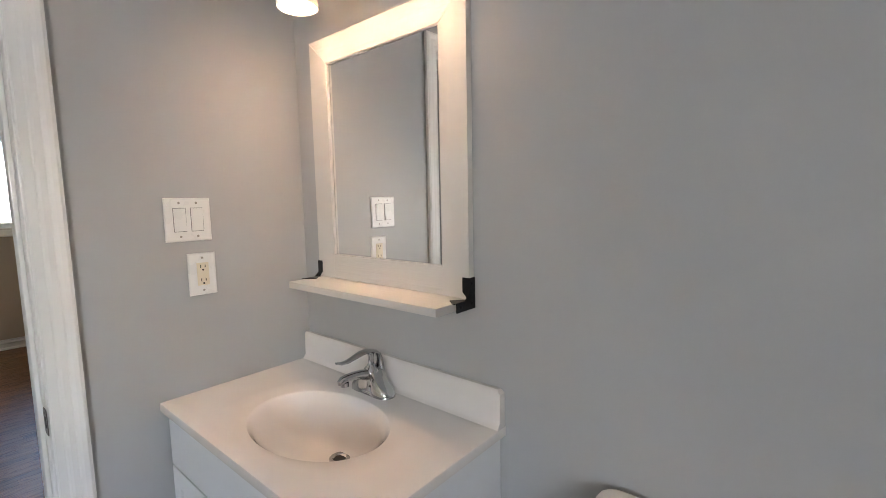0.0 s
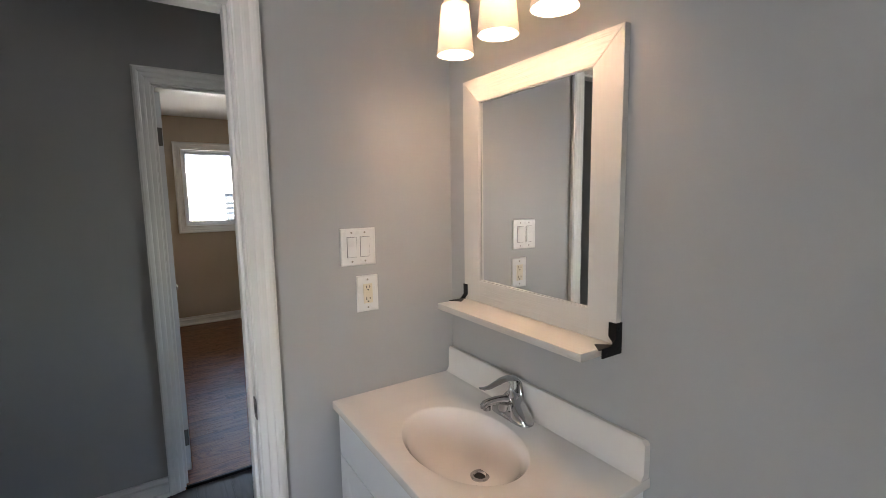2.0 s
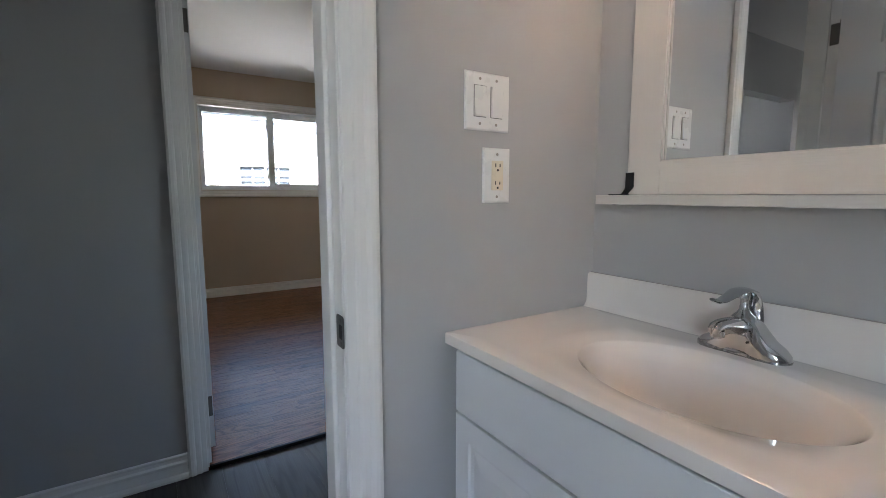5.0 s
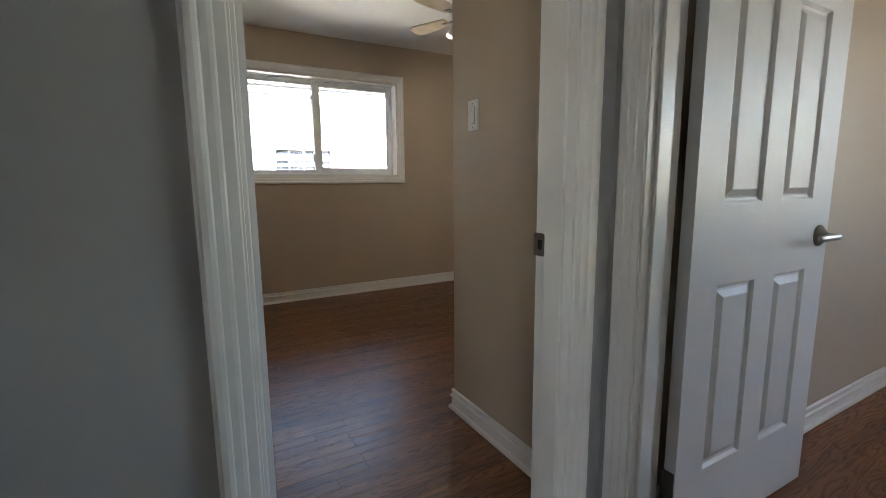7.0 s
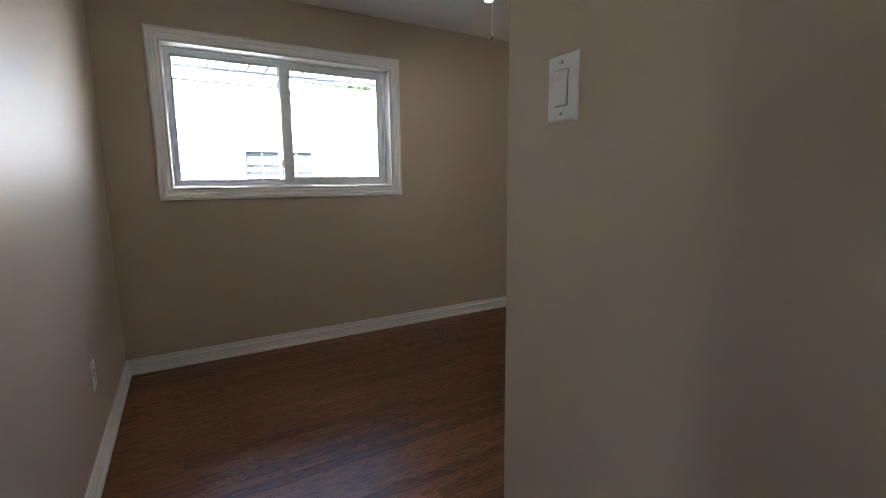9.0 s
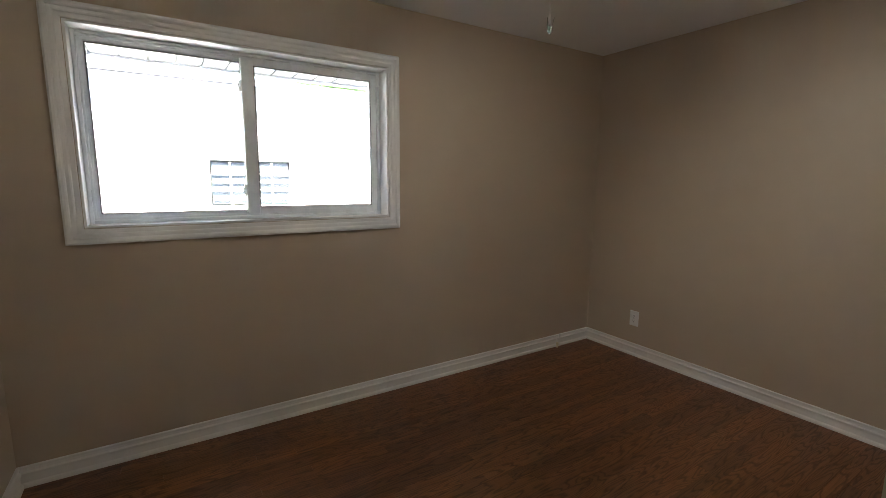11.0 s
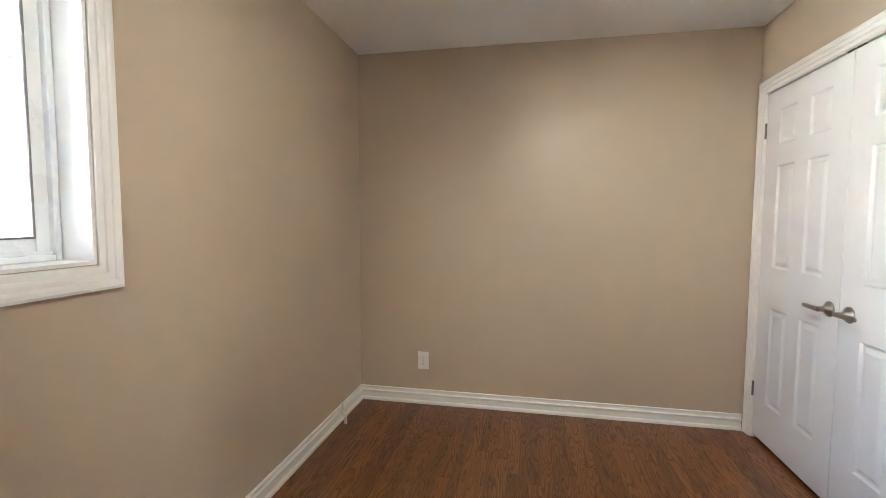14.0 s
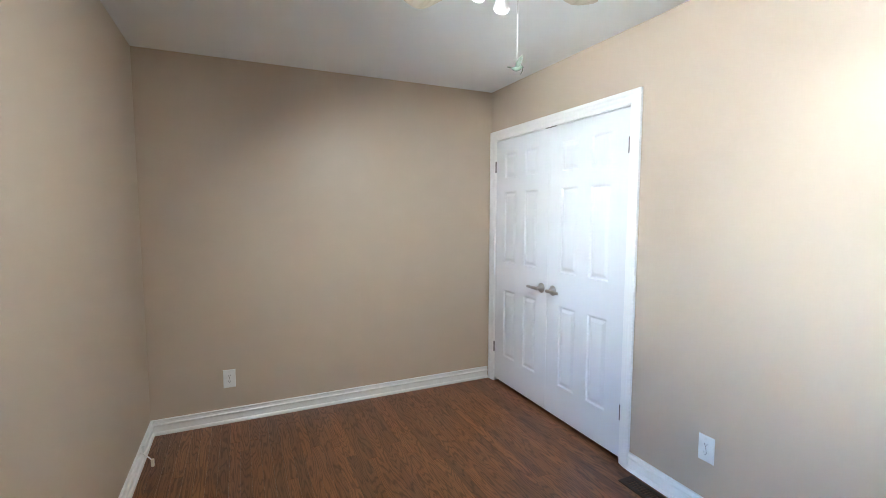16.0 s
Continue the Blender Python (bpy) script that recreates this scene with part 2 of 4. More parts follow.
def finish(bm, mat, smooth=False):
    bmesh.ops.recalc_face_normals(bm, faces=bm.faces)
    if smooth:
        for f in bm.faces:
            f.smooth = True
    me = bpy.data.meshes.new("mesh")
    bm.to_mesh(me)
    bm.free()
    me.materials.append(mat)
    if smooth:
        me.set_sharp_from_angle(angle=radians(38))
    return me


def box(bm, x0, x1, y0, y1, z0, z1, bevel=0.0):
    x0, x1, y0, y1, z0, z1 = min(x0, x1), max(x0, x1), min(y0, y1), max(y0, y1), min(z0, z1), max(z0, z1)
    v = [bm.verts.new(p) for p in ((x0, y0, z0), (x1, y0, z0), (x1, y1, z0), (x0, y1, z0), (x0, y0, z1), (x1, y0, z1), (x1, y1, z1), (x0, y1, z1))]
    fs = [bm.faces.new([v[i] for i in q]) for q in ((0, 3, 2, 1), (4, 5, 6, 7), (0, 1, 5, 4), (1, 2, 6, 5), (2, 3, 7, 6), (3, 0, 4, 7))]
    if bevel:
        es = {e for f in fs for e in f.edges}
        bmesh.ops.bevel(bm, geom=list(es), offset=bevel, segments=2, affect="EDGES", profile=0.5)
    return bm


def boxes(*items, bevel=0.0):
    bm = bmesh.new()
    for it in items:
        box(bm, *it, bevel=bevel)
    return bm


def loft(bm, rings, cap=True, closed=True):
    """Skin a row of rings of points."""
    vs = [[bm.verts.new(p) for p in r] for r in rings]
    k = len(vs[0])
    for a, b in zip(vs, vs[1:]):
        for i in range(k if closed else k - 1):
            j = (i + 1) % k
            bm.faces.new((a[i], a[j], b[j], b[i]))
    if cap and closed:
        bm.faces.new(vs[0][::-1])
        bm.faces.new(vs[-1])
    return bm


def tube(bm, path, radii, seg=14, up=(0, 0, 1)):
    """A round or oval tube along a path; radii: a number or (across, along up) a point."""
    pts = [Vector(p) for p in path]
    rings = []
    for i, p in enumerate(pts):
        d = (pts[min(i + 1, len(pts) - 1)] - pts[max(i - 1, 0)]).normalized()
        u = Vector(up)
        s = d.cross(u)
        if s.length < 1e-4:
            s = d.cross(Vector((1, 0, 0)))
        s.normalize()
        u = s.cross(d).normalized()
        r = radii[i] if isinstance(radii, (list, tuple)) else radii
        ra, rb = r if isinstance(r, (list, tuple)) else (r, r)
        rings.append([p + s * ra * math.cos(a) + u * rb * math.sin(a) for a in (2 * math.pi * k / seg for k in range(seg))])
    return loft(bm, rings)


def turned(bm, m, profile, seg=24):
    """A turned shape: (radius, height) points round the local z of m."""
    rings = [[m @ Vector((max(r, 1e-4) * math.cos(a), max(r, 1e-4) * math.sin(a), h)) for a in (2 * math.pi * k / seg for k in range(seg))] for r, h in profile]
    return loft(bm, rings)


def sweep(bm, path, profile, to3d, closed=False):
    """A moulding along a plane path, mitred. profile: (offset to the left of the path, height)."""
    pts = [Vector(p) for p in path]
    n = len(pts)
    rings = []
    for i, p in enumerate(pts):
        dirs = []
        if closed or i > 0:
            dirs.append((p - pts[i - 1]).normalized())
        if closed or i < n - 1:
            dirs.append((pts[(i + 1) % n] - p).normalized())
        ns = [Vector((-d.y, d.x)) for d in dirs]
        m = sum(ns, Vector((0, 0)))
        m = m / max(1e-6, m.length)
        m = m / max(0.2, m.dot(ns[0]))
        rings.append([to3d(p.x + m.x * o, p.y + m.y * o, h) for o, h in profile])
    vs = [[bm.verts.new(q) for q in r] for r in rings]
    k = len(profile)
    for i in range(n if closed else n - 1):
        a, b = vs[i], vs[(i + 1) % n]
        for j in range(k):
            bm.faces.new((a[j], a[(j + 1) % k], b[(j + 1) % k], b[j]))
    if not closed:
        bm.faces.new(vs[0])
        bm.faces.new(vs[-1][::-1])
    return bm


def thing(name, m, label, category, group="", kind=""):
    ob = new(name)
    ob.matrix_basis = m
    ob.empty_display_size = 0.05
    PLACE[ob] = m.copy()
    return tagged(ob, label, category, group, kind)


def part(name, bm, mat, parent, label="", local=False, smooth=False):
    """One mesh under a thing or a part; in world coordinates, or in the thing's own."""
    ob = new(name, finish(bm, mat, smooth))
    ob.parent = parent
    if local:
        PLACE[ob] = PLACE[parent]
    else:
        ob.matrix_parent_inverse = PLACE[parent].inverted()
        PLACE[ob] = EYE4
    return tagged(ob, label)


def solid(name, bm, mat, label, category, kind="", group="", smooth=False):
    ob = new(name, finish(bm, mat, smooth))
    PLACE[ob] = EYE4
    return tagged(ob, label, category, group, kind)


def wall(name, axis, f0, f1, s0, s1, z0, z1, mat, label, holes=()):
    """A wall slab between f0 and f1 across its axis, s0 to s1 along it, with openings (s0, s1, z0, z1)."""
    bm = bmesh.new()

    def piece(a, b, c, d):
        if b - a > 1e-4 and d - c > 1e-4:
            box(bm, *((f0, f1, a, b) if axis == "x" else (a, b, f0, f1)), c, d)
    at = s0
    for a, b, c, d in sorted(holes):
        piece(at, a, z0, z1)
        piece(a, b, z0, c)
        piece(a, b, d, z1)
        at = b
    piece(at, s1, z0, z1)
    return solid(name, bm, mat, label, "wall", "structure")


CASING = [(0, 0), (0, 0.008), (0.003, 0.010), (0.020, 0.0105), (0.0235, 0.014), (0.030, 0.0155), (0.042, 0.0150), (0.0455, 0.0185), (0.052, 0.0205), (0.062, 0.0200), (0.066, 0.017), (0.070, 0.016), (0.070, 0)]
BASE = [(0, 0), (0.022, 0), (0.022, 0.010), (0.018, 0.018), (0.0105, 0.022), (0.0095, 0.056), (0.0165, 0.061), (0.0175, 0.070), (0.0095, 0.076), (0.0080, 0.088), (0.0125, 0.092), (0.0125, 0.098), (0.0095, 0.100), (0, 0.100)]


def casing(name, parent, axis, face, sign, s0, s1, z1, z0=0.0):
    """Door casing round an opening on a wall face that looks along sign * axis."""
    def to3d(a, b, h):
        return (face + sign * h, a, b) if axis == "x" else (a, face + sign * h, b)
    bm = bmesh.new()
    sweep(bm, [(s0, z0), (s0, z1), (s1, z1), (s1, z0)], CASING, to3d)
    return part(name, bm, TRIM, parent)


def baseboard(name, path, mat=TRIM, label="white moulded baseboard along the wall", z=0.0):
    bm = bmesh.new()
    sweep(bm, path, BASE, lambda a, b, h: (a, b, h + z))
    return solid(name, bm, mat, label, "baseboard", "structure")


def lever(name, parent, x, z, y, out, towards, local=True):
    """A lever handle: turned rose, neck, and a bar that runs towards +x or -x. out: +1 or -1, the way it stands from the leaf along y."""
    bm = bmesh.new()
    m = Matrix.Translation((x, y, z)) @ Euler((radians(-90 * out), 0, 0)).to_matrix().to_4x4()
    turned(bm, m, [(0.036, 0), (0.036, 0.004), (0.033, 0.008), (0.023, 0.015), (0.0155, 0.022), (0.0135, 0.027), (0.0135, 0.030), (0.0115, 0.031), (0.0115, 0.050)], 24)
    rose = part(name, bm, NICKEL, parent, "brushed nickel lever handle", local=local, smooth=True)
    bm = bmesh.new()
    yy = y + out * 0.050
    pts = [(x - towards * 0.0125, yy, z), (x - towards * 0.010, yy, z), (x + towards * 0.012, yy + out * 0.001, z), (x + towards * 0.055, yy + out * 0.001, z), (x + towards * 0.104, yy - out * 0.002, z), (x + towards * 0.110, yy - out * 0.003, z), (x + towards * 0.112, yy - out * 0.004, z)]
    tube(bm, pts, [(0.007, 0.008), (0.010, 0.0115), (0.010, 0.0120), (0.0090, 0.0110), (0.0085, 0.0105), (0.0065, 0.0085), (0.002, 0.003)], 14)
    part("lever", bm, NICKEL, rose, "", local=local, smooth=True)
    return rose


def panel_face(bm, rects, w, h, y, out, z0):
    """One face of a moulded six-panel leaf."""
    xs = sorted({0.0, w, *(r[0] for r in rects), *(r[1] for r in rects)})
    zs = sorted({z0, h, *(r[2] for r in rects), *(r[3] for r in rects)})
    for a, b in zip(xs, xs[1:]):
        for c, d in zip(zs, zs[1:]):
            ring = [(a, c), (b, c), (b, d), (a, d)]
            if any(abs(r[0] - a) < 1e-6 and abs(r[2] - c) < 1e-6 for r in rects):
                rings = []
                for ins, dep in ((0, 0), (0.004, 0.0005), (0.010, 0.0110), (0.016, 0.0125), (0.022, 0.0112), (0.038, 0.0020), (0.041, 0.001)):
                    rings.append([bm.verts.new((x, y - out * dep, z)) for x, z in ((a + ins, c + ins), (b - ins, c + ins), (b - ins, d - ins), (a + ins, d - ins))])
                for p, q in zip(rings, rings[1:]):
                    for i in range(4):
                        bm.faces.new((p[i], p[(i + 1) % 4], q[(i + 1) % 4], q[i]))
                bm.faces.new(rings[-1])
            else:
                bm.faces.new([bm.verts.new((x, y, z)) for x, z in ring])


def six_panel_door(name, m, w, label, y0=0.0, y1=0.035, h=2.022, z0=0.012, hinges_at=(), levers=(), group="", latch=True, grip=0.915):
    """A white moulded leaf; hinge edge at local x = 0, width along +x, thickness y0 to y1."""
    t = thing(name, m, label, "door", group)
    s, mu = 0.125, 0.105
    p = (w - 2 * s - mu) / 2
    rects = [(x, x + p, a, b) for x in (s, s + p + mu) for a, b in ((0.25, 0.812), (1.035, 1.61), (1.715, 1.915))]
    bm = bmesh.new()
    panel_face(bm, rects, w, h, y0, -1, z0)
    panel_face(bm, rects, w, h, y1, 1, z0)
    for q in (((0, y0, z0), (0, y1, z0), (0, y1, h), (0, y0, h)), ((w, y0, z0), (w, y1, z0), (w, y1, h), (w, y0, h)),
              ((0, y0, h), (w, y0, h), (w, y1, h), (0, y1, h)), ((0, y0, z0), (w, y0, z0), (w, y1, z0), (0, y1, z0))):
        bm.faces.new([bm.verts.new(v) for v in q])
    bmesh.ops.remove_doubles(bm, verts=bm.verts, dist=1e-5)
    part("leaf", bm, DOORWHITE, t, local=True)
    for z, yy in hinges_at:
        hb = bmesh.new()
        box(hb, -0.0028, -0.0006, y0 + 0.003, y1 - 0.001, z - 0.045, z + 0.045)
        for k in range(5):
            tube(hb, [(-0.003, yy, z - 0.045 + 0.018 * k), (-0.003, yy, z - 0.0278 + 0.018 * k)], 0.0058, 10, up=(1, 0, 0))
        part("hinge", hb, DARKSTEEL, t, "dull steel butt hinge", local=True)
    for y, out, towards in levers:
        lever("handle", t, w - 0.062, grip, y, out, towards)
    if latch:
        part("latch_plate", boxes((w - 0.0005, w + 0.0015, (y0 + y1) / 2 - 0.011, (y0 + y1) / 2 + 0.011, 0.885, 0.945)), NICKEL, t, "nickel latch plate", local=True)
    return t


def rounded_plate(bx, s, out, span, z, half, steps):
    """A thin plate on a jamb with rounded corners; steps: how far each ring stands out and draws in."""
    bm = bmesh.new()
    mid, w = (span[0] + span[1]) / 2, (span[1] - span[0]) / 2
    rings = []
    for off, ins in steps:
        rg = []
        for k in range(28):
            q = 2 * math.pi * (k + 0.5) / 28
            u = mid + (w - ins) * math.copysign(abs(math.cos(q)) ** 0.24, math.cos(q))
            v = z + (half - ins) * math.copysign(abs(math.sin(q)) ** 0.24, math.sin(q))
            e = bx(s + out * off, 0, u, 0, v, 0)
            rg.append((e[0], e[2], e[4]))
        rings.append(rg)
    loft(bm, rings)
    bmesh.ops.recalc_face_normals(bm, faces=bm.faces)
    return bm


def door_frame(name, label, axis, f0, f1, s0, s1, z1=2.03, stop=None, casings=(), strike=None):
    """Jambs, stops and casings of a doorway through a wall from f0 to f1; s0, s1: the clear opening."""
    mid = (s0 + s1) / 2
    t = thing(name, pose(*((f0, mid, 0) if axis == "x" else (mid, f0, 0))), label, "door frame", kind="structure")

    def bx(a, b, c, d, e, f):
        return (a, b, c, d, e, f) if axis == "y" else (c, d, a, b, e, f)
    a0, a1 = f0 - 0.003, f1 + 0.003
    part("jamb", boxes(bx(s0 - 0.02, s0, a0, a1, 0, z1 + 0.02), bevel=0.0015), TRIM, t)
    part("jamb", boxes(bx(s1, s1 + 0.02, a0, a1, 0, z1 + 0.02), bevel=0.0015), TRIM, t)
    part("head_jamb", boxes(bx(s0, s1, a0, a1, z1, z1 + 0.02), bevel=0.0015), TRIM, t)
    if stop:
        c, d = stop
        part("door_stop", boxes(bx(s0, s0 + 0.011, c, d, 0, z1), bevel=0.003), TRIM, t)
        part("door_stop", boxes(bx(s1 - 0.011, s1, c, d, 0, z1), bevel=0.003), TRIM, t)
        part("door_stop", boxes(bx(s0 + 0.011, s1 - 0.011, c, d, z1 - 0.011, z1), bevel=0.003), TRIM, t)
    for face, sign, foot in casings:
        casing("casing", t, axis, face, sign, s0 - 0.005, s1 + 0.005, z1 + 0.005, foot)
    if strike:
        s, out, c, d, z = strike[:5]
        metal = strike[5] if len(strike) > 5 else NICKEL
        p = part("strike_plate", rounded_plate(bx, s, out, (c, d), z, 0.0325, ((0.0, 0.0), (0.0014, 0.0), (0.002, 0.0008))), metal, t, "metal strike plate with a latch hole")
        part("latch_hole", rounded_plate(bx, s, out, (c + (d - c) * 0.20, c + (d - c) * 0.58), z, 0.014, ((0.0015, 0.0), (0.0026, 0.0))), SLOT, p)
        for dz in (-0.0235, 0.0235):
            part("screw", rounded_plate(bx, s, out, (c + (d - c) * 0.32, c + (d - c) * 0.47), z + dz, 0.0036, ((0.0015, 0.0), (0.0026, 0.0), (0.003, 0.0012))), metal, p)
    return t

# ---- the large structure ----
H = 2.44
# bedroom (beige): x -1.03 to 2.848, y 1.28 to 4.668; the closet block stands in its corner
WIN = (-0.633, 0.898, 1.175, 2.080)
wall("bedroom_wall_north", "y", 4.625, 4.70, -0.975, 2.872, 0, H, BEIGE, "beige painted wall with the window opening", [WIN])
wall("bedroom_outer_wall_north", "y", 4.70, 4.87, -1.25, 3.1, -0.4, 2.6, STUCCO, "outer layer of the house wall round the window", [WIN])
wall("bedroom_wall_east", "x", 2.872, 2.97, 1.28, 4.625, 0, H, BEIGE, "plain beige painted wall with a low outlet")
wall("bedroom_wall_west", "x", -1.15, -0.975, 1.28, 4.625, 0, H, BEIGE, "plain beige painted wall behind the open door")
wall("bedroom_wall_south", "y", 1.22, 1.292, -1.15, 0.067, 0, H, BEIGE, "beige side of the wall with the bedroom doorway", [(-0.926, -0.120, 0, 2.05)])
wall("closet_side_wall", "x", 0.067, 0.167, 1.22, 2.103, 0, H, BEIGE, "beige closet side wall with a light switch")
wall("closet_front_wall", "y", 2.005, 2.103, 0.167, 2.872, 0, H, BEIGE, "beige closet front wall with a double doorway", [(1.372, 2.806, 0, 2.05)])
wall("closet_back_wall", "y", 1.16, 1.28, 0.167, 2.97, 0, H, BEIGE, "beige wall between the closet and the next room")
# hall (grey)
wall("hall_wall_north", "y", 1.16, 1.22, -5.2, 0.0, -0.03, H, GREY, "grey hall wall with the bedroom doorway and a plain opening", [(-0.926, -0.120, -0.03, 2.05), (-4.0, -3.1, -0.03, 1.99)])
wall("hall_wall_south", "y", 0.06, 0.12, -5.2, 0.0, -0.03, H, GREY, "grey hall wall with the bathroom doorway", [(-1.510, -0.705, -0.03, 2.05)])
wall("hall_wall_east", "x", 0.0, 0.06, 0.0, 1.22, -0.03, H, GREY, "grey hall end wall with a doorway", [(0.275, 1.075, -0.03, 2.05)])
wall("hall_wall_west", "x", -5.32, -5.2, -0.1, 1.28, -0.03, H, GREY, "grey far end wall of the hall")
# bathroom (grey)
wall("bathroom_wall_north", "y", 0.0, 0.06, -3.0, 0.0, 0, H, GREY, "grey bathroom wall with switches beside the doorway", [(-1.510, -0.705, 0, 2.05)])
wall("bathroom_wall_east", "x", 0.0, 0.06, -2.4, 0.0, 0, H, GREY, "grey bathroom wall behind the vanity")
wall("bathroom_wall_south", "y", -2.52, -2.4, -3.1, 0.12, 0, H, GREY, "grey bathroom wall with a window", [(-2.86, -2.16, 0.85, 1.78)])
wall("bathroom_wall_west", "x", -3.1, -3.0, -2.4, 0.06, 0, H, GREY, "plain grey bathroom wall")
# next room, past the hall's end door
wall("next_room_wall_west", "x", 0.06, 0.12, -2.52, 1.16, 0, H, BEIGE, "beige side of the hall's end wall", [(0.275, 1.075, 0, 2.05)])
wall("next_room_wall_south", "y", -2.52, -2.4, 0.12, 3.1, 0, H, BEIGE, "plain beige wall of the next room")
wall("next_room_wall_east", "x", 2.97, 3.1, -2.4, 1.28, 0, H, BEIGE, "beige wall of the next room with a window", [(-1.2, 0.0, 1.0, 2.0)])
# room beyond the hall's plain opening
wall("side_room_wall_south", "y", 1.22, 1.28, -5.2, -1.15, 0, H, GREY, "grey side of the hall wall", [(-4.0, -3.1, 0, 1.99)])
wall("side_room_wall_north", "y", 3.5, 3.62, -5.2, -1.15, 0, H, GREY, "grey wall of the side room with a window", [(-4.0, -2.8, 1.0, 2.0)])
wall("side_room_wall_west", "x", -5.32, -5.2, 1.28, 3.62, 0, H, GREY, "plain grey wall of the side room")
wall("side_room_wall_east", "x", -1.27, -1.15, 1.28, 3.5, 0, H, GREY, "plain grey wall of the side room")
# ceilings
for nm, r in (("bedroom_ceiling", (-1.15, 2.97, 1.22, 4.70)), ("hall_ceiling", (-5.3, 0.06, 0.06, 1.22)), ("bathroom_ceiling", (-3.1, 0.06, -2.5, 0.06)),
              ("next_room_ceiling", (0.06, 3.1, -2.5, 1.22)), ("side_room_ceiling", (-5.3, -1.15, 1.22, 3.6))):
    solid(nm, boxes((*r, H, H + 0.15)), CEILING, "flat white painted ceiling", "ceiling", "structure")
# the hall's laminate lies a little lower than the oak and the bathroom floor
HALL_Z = -0.012
# sub-floors under the boards
for nm, r in (("bedroom_floor", (-1.15, 2.97, 1.16, 4.70)), ("hall_floor", (-5.3, 0.06, 0.06, 1.16)), ("bathroom_floor", (-3.1, 0.06, -2.5, 0.06)),
              ("next_room_floor", (0.06, 3.1, -2.5, 1.16)), ("side_room_floor", (-5.3, -1.15, 1.16, 3.6))):
    FLOOR = solid(nm, boxes((*r, -0.12, HALL_Z - 0.006 if nm == "hall_floor" else -0.006)), OAK if "room_" in nm and "bath" not in nm else SLOT, {"b": "dark strip-oak floor with a stained finish"}.get(nm[0], "plank floor"), "floor", "structure")

# ---- doorways ----
door_frame("bedroom_door_frame", "white bedroom door frame with moulded casings and strike plate", "y", 1.16, 1.292, -0.906, -0.140, stop=(1.185, 1.250), casings=[(1.16, -1, HALL_Z), (1.292, 1, 0.0)], strike=(-0.140, -1, 1.260, 1.304, 0.926, DARKSTEEL))
BF = door_frame("bathroom_door_frame", "white bathroom door frame with moulded casings and strike plate", "y", 0.0, 0.12, -1.490, -0.725, stop=(0.040, 0.095), casings=[(0.0, -1, 0.0), (0.12, 1, HALL_Z)], strike=(-0.725, -1, -0.010, 0.030, 0.85, DARKSTEEL))
door_frame("hall_end_door_frame", "white door frame at the end of the hall", "x", 0.0, 0.12, 0.295, 1.055, stop=(0.025, 0.080), casings=[(0.0, -1, HALL_Z), (0.12, 1, 0.0)])
for z in (0.235, 1.80):
    part("hinge_leaf", boxes((-1.490, -1.488, 0.002, 0.036, z - 0.044, z + 0.044), bevel=0.0006), DARKSTEEL, BF, "dull steel hinge leaf")
six_panel_door("bedroom_door", pose(-0.871, 1.296, 0, 0, 0, 93.0), 0.757, "white six-panel door, open into the bedroom", hinges_at=[(0.201, 0.036), (1.804, 0.036)], levers=[(0.0, -1, -1)], grip=0.928)
six_panel_door("bathroom_door", pose(-1.485, -0.006, 0, 0, 0, -96), 0.755, "white six-panel door, open into the bathroom", hinges_at=[(0.235, 0.0), (1.80, 0.0)], levers=[(0.035, 1, -1)])
six_panel_door("hall_end_door", pose(0.142, 1.048, 0, 0, 0, -0.6), 0.752, "white six-panel door, open into the next room", y0=-0.035, y1=0.0, hinges_at=[(0.235, 0.0), (1.80, 0.0)], levers=[(-0.035, -1, -1)])

# closet double doors
CL = thing("closet_door_frame", pose(2.089, 2.103, 0), "white closet door frame with moulded casing", "door frame", kind="structure")
part("jamb", boxes((1.372, 1.392, 2.002, 2.106, 0, 2.05)), TRIM, CL)
part("jamb", boxes((2.786, 2.806, 2.002, 2.106, 0, 2.05)), TRIM, CL)
part("head_jamb", boxes((1.392, 2.786, 2.002, 2.106, 2.030, 2.05)), TRIM, CL)
bm = bmesh.new()
sweep(bm, [(1.387, 0), (1.387, 2.035), (2.791, 2.035), (2.791, 0)], CASING, lambda a, b, h: (a, 2.103 + h, b))
part("casing", bm, TRIM, CL)
part("ball_catch", boxes((2.035, 2.080, 2.065, 2.102, 2.0245, 2.0295)), DARKSTEEL, CL, "dark ball catch")
part("ball_catch", boxes((2.096, 2.140, 2.065, 2.102, 2.0245, 2.0295)), DARKSTEEL, CL, "dark ball catch")
six_panel_door("closet_door", pose(1.395, 2.065, 0), 0.692, "white six-panel closet door, closed, with nickel lever", z0=0.028, hinges_at=[(0.30, 0.041), (1.815, 0.041)], levers=[(0.035, 1, -1)], group="closet doors", latch=False, grip=0.904)
six_panel_door("closet_door", pose(2.783, 2.100, 0, 0, 0, 180), 0.692, "white six-panel closet door, closed, with nickel lever", z0=0.028, hinges_at=[(0.30, -0.006), (1.815, -0.006)], levers=[(0.0, -1, -1)], group="closet doors", latch=False, grip=0.904)

# ---- baseboards (the room lies to the left of each run) ----
baseboard("bedroom_baseboard_window_side", [(2.872, 2.126), (2.872, 4.625), (-0.975, 4.625), (-0.975, 1.315)])
baseboard("bedroom_baseboard_closet_side", [(0.067, 1.315), (0.067, 2.103), (1.316, 2.103)])
baseboard("hall_baseboard_north", [(-0.982, 1.16), (-3.1, 1.16)], z=HALL_Z)
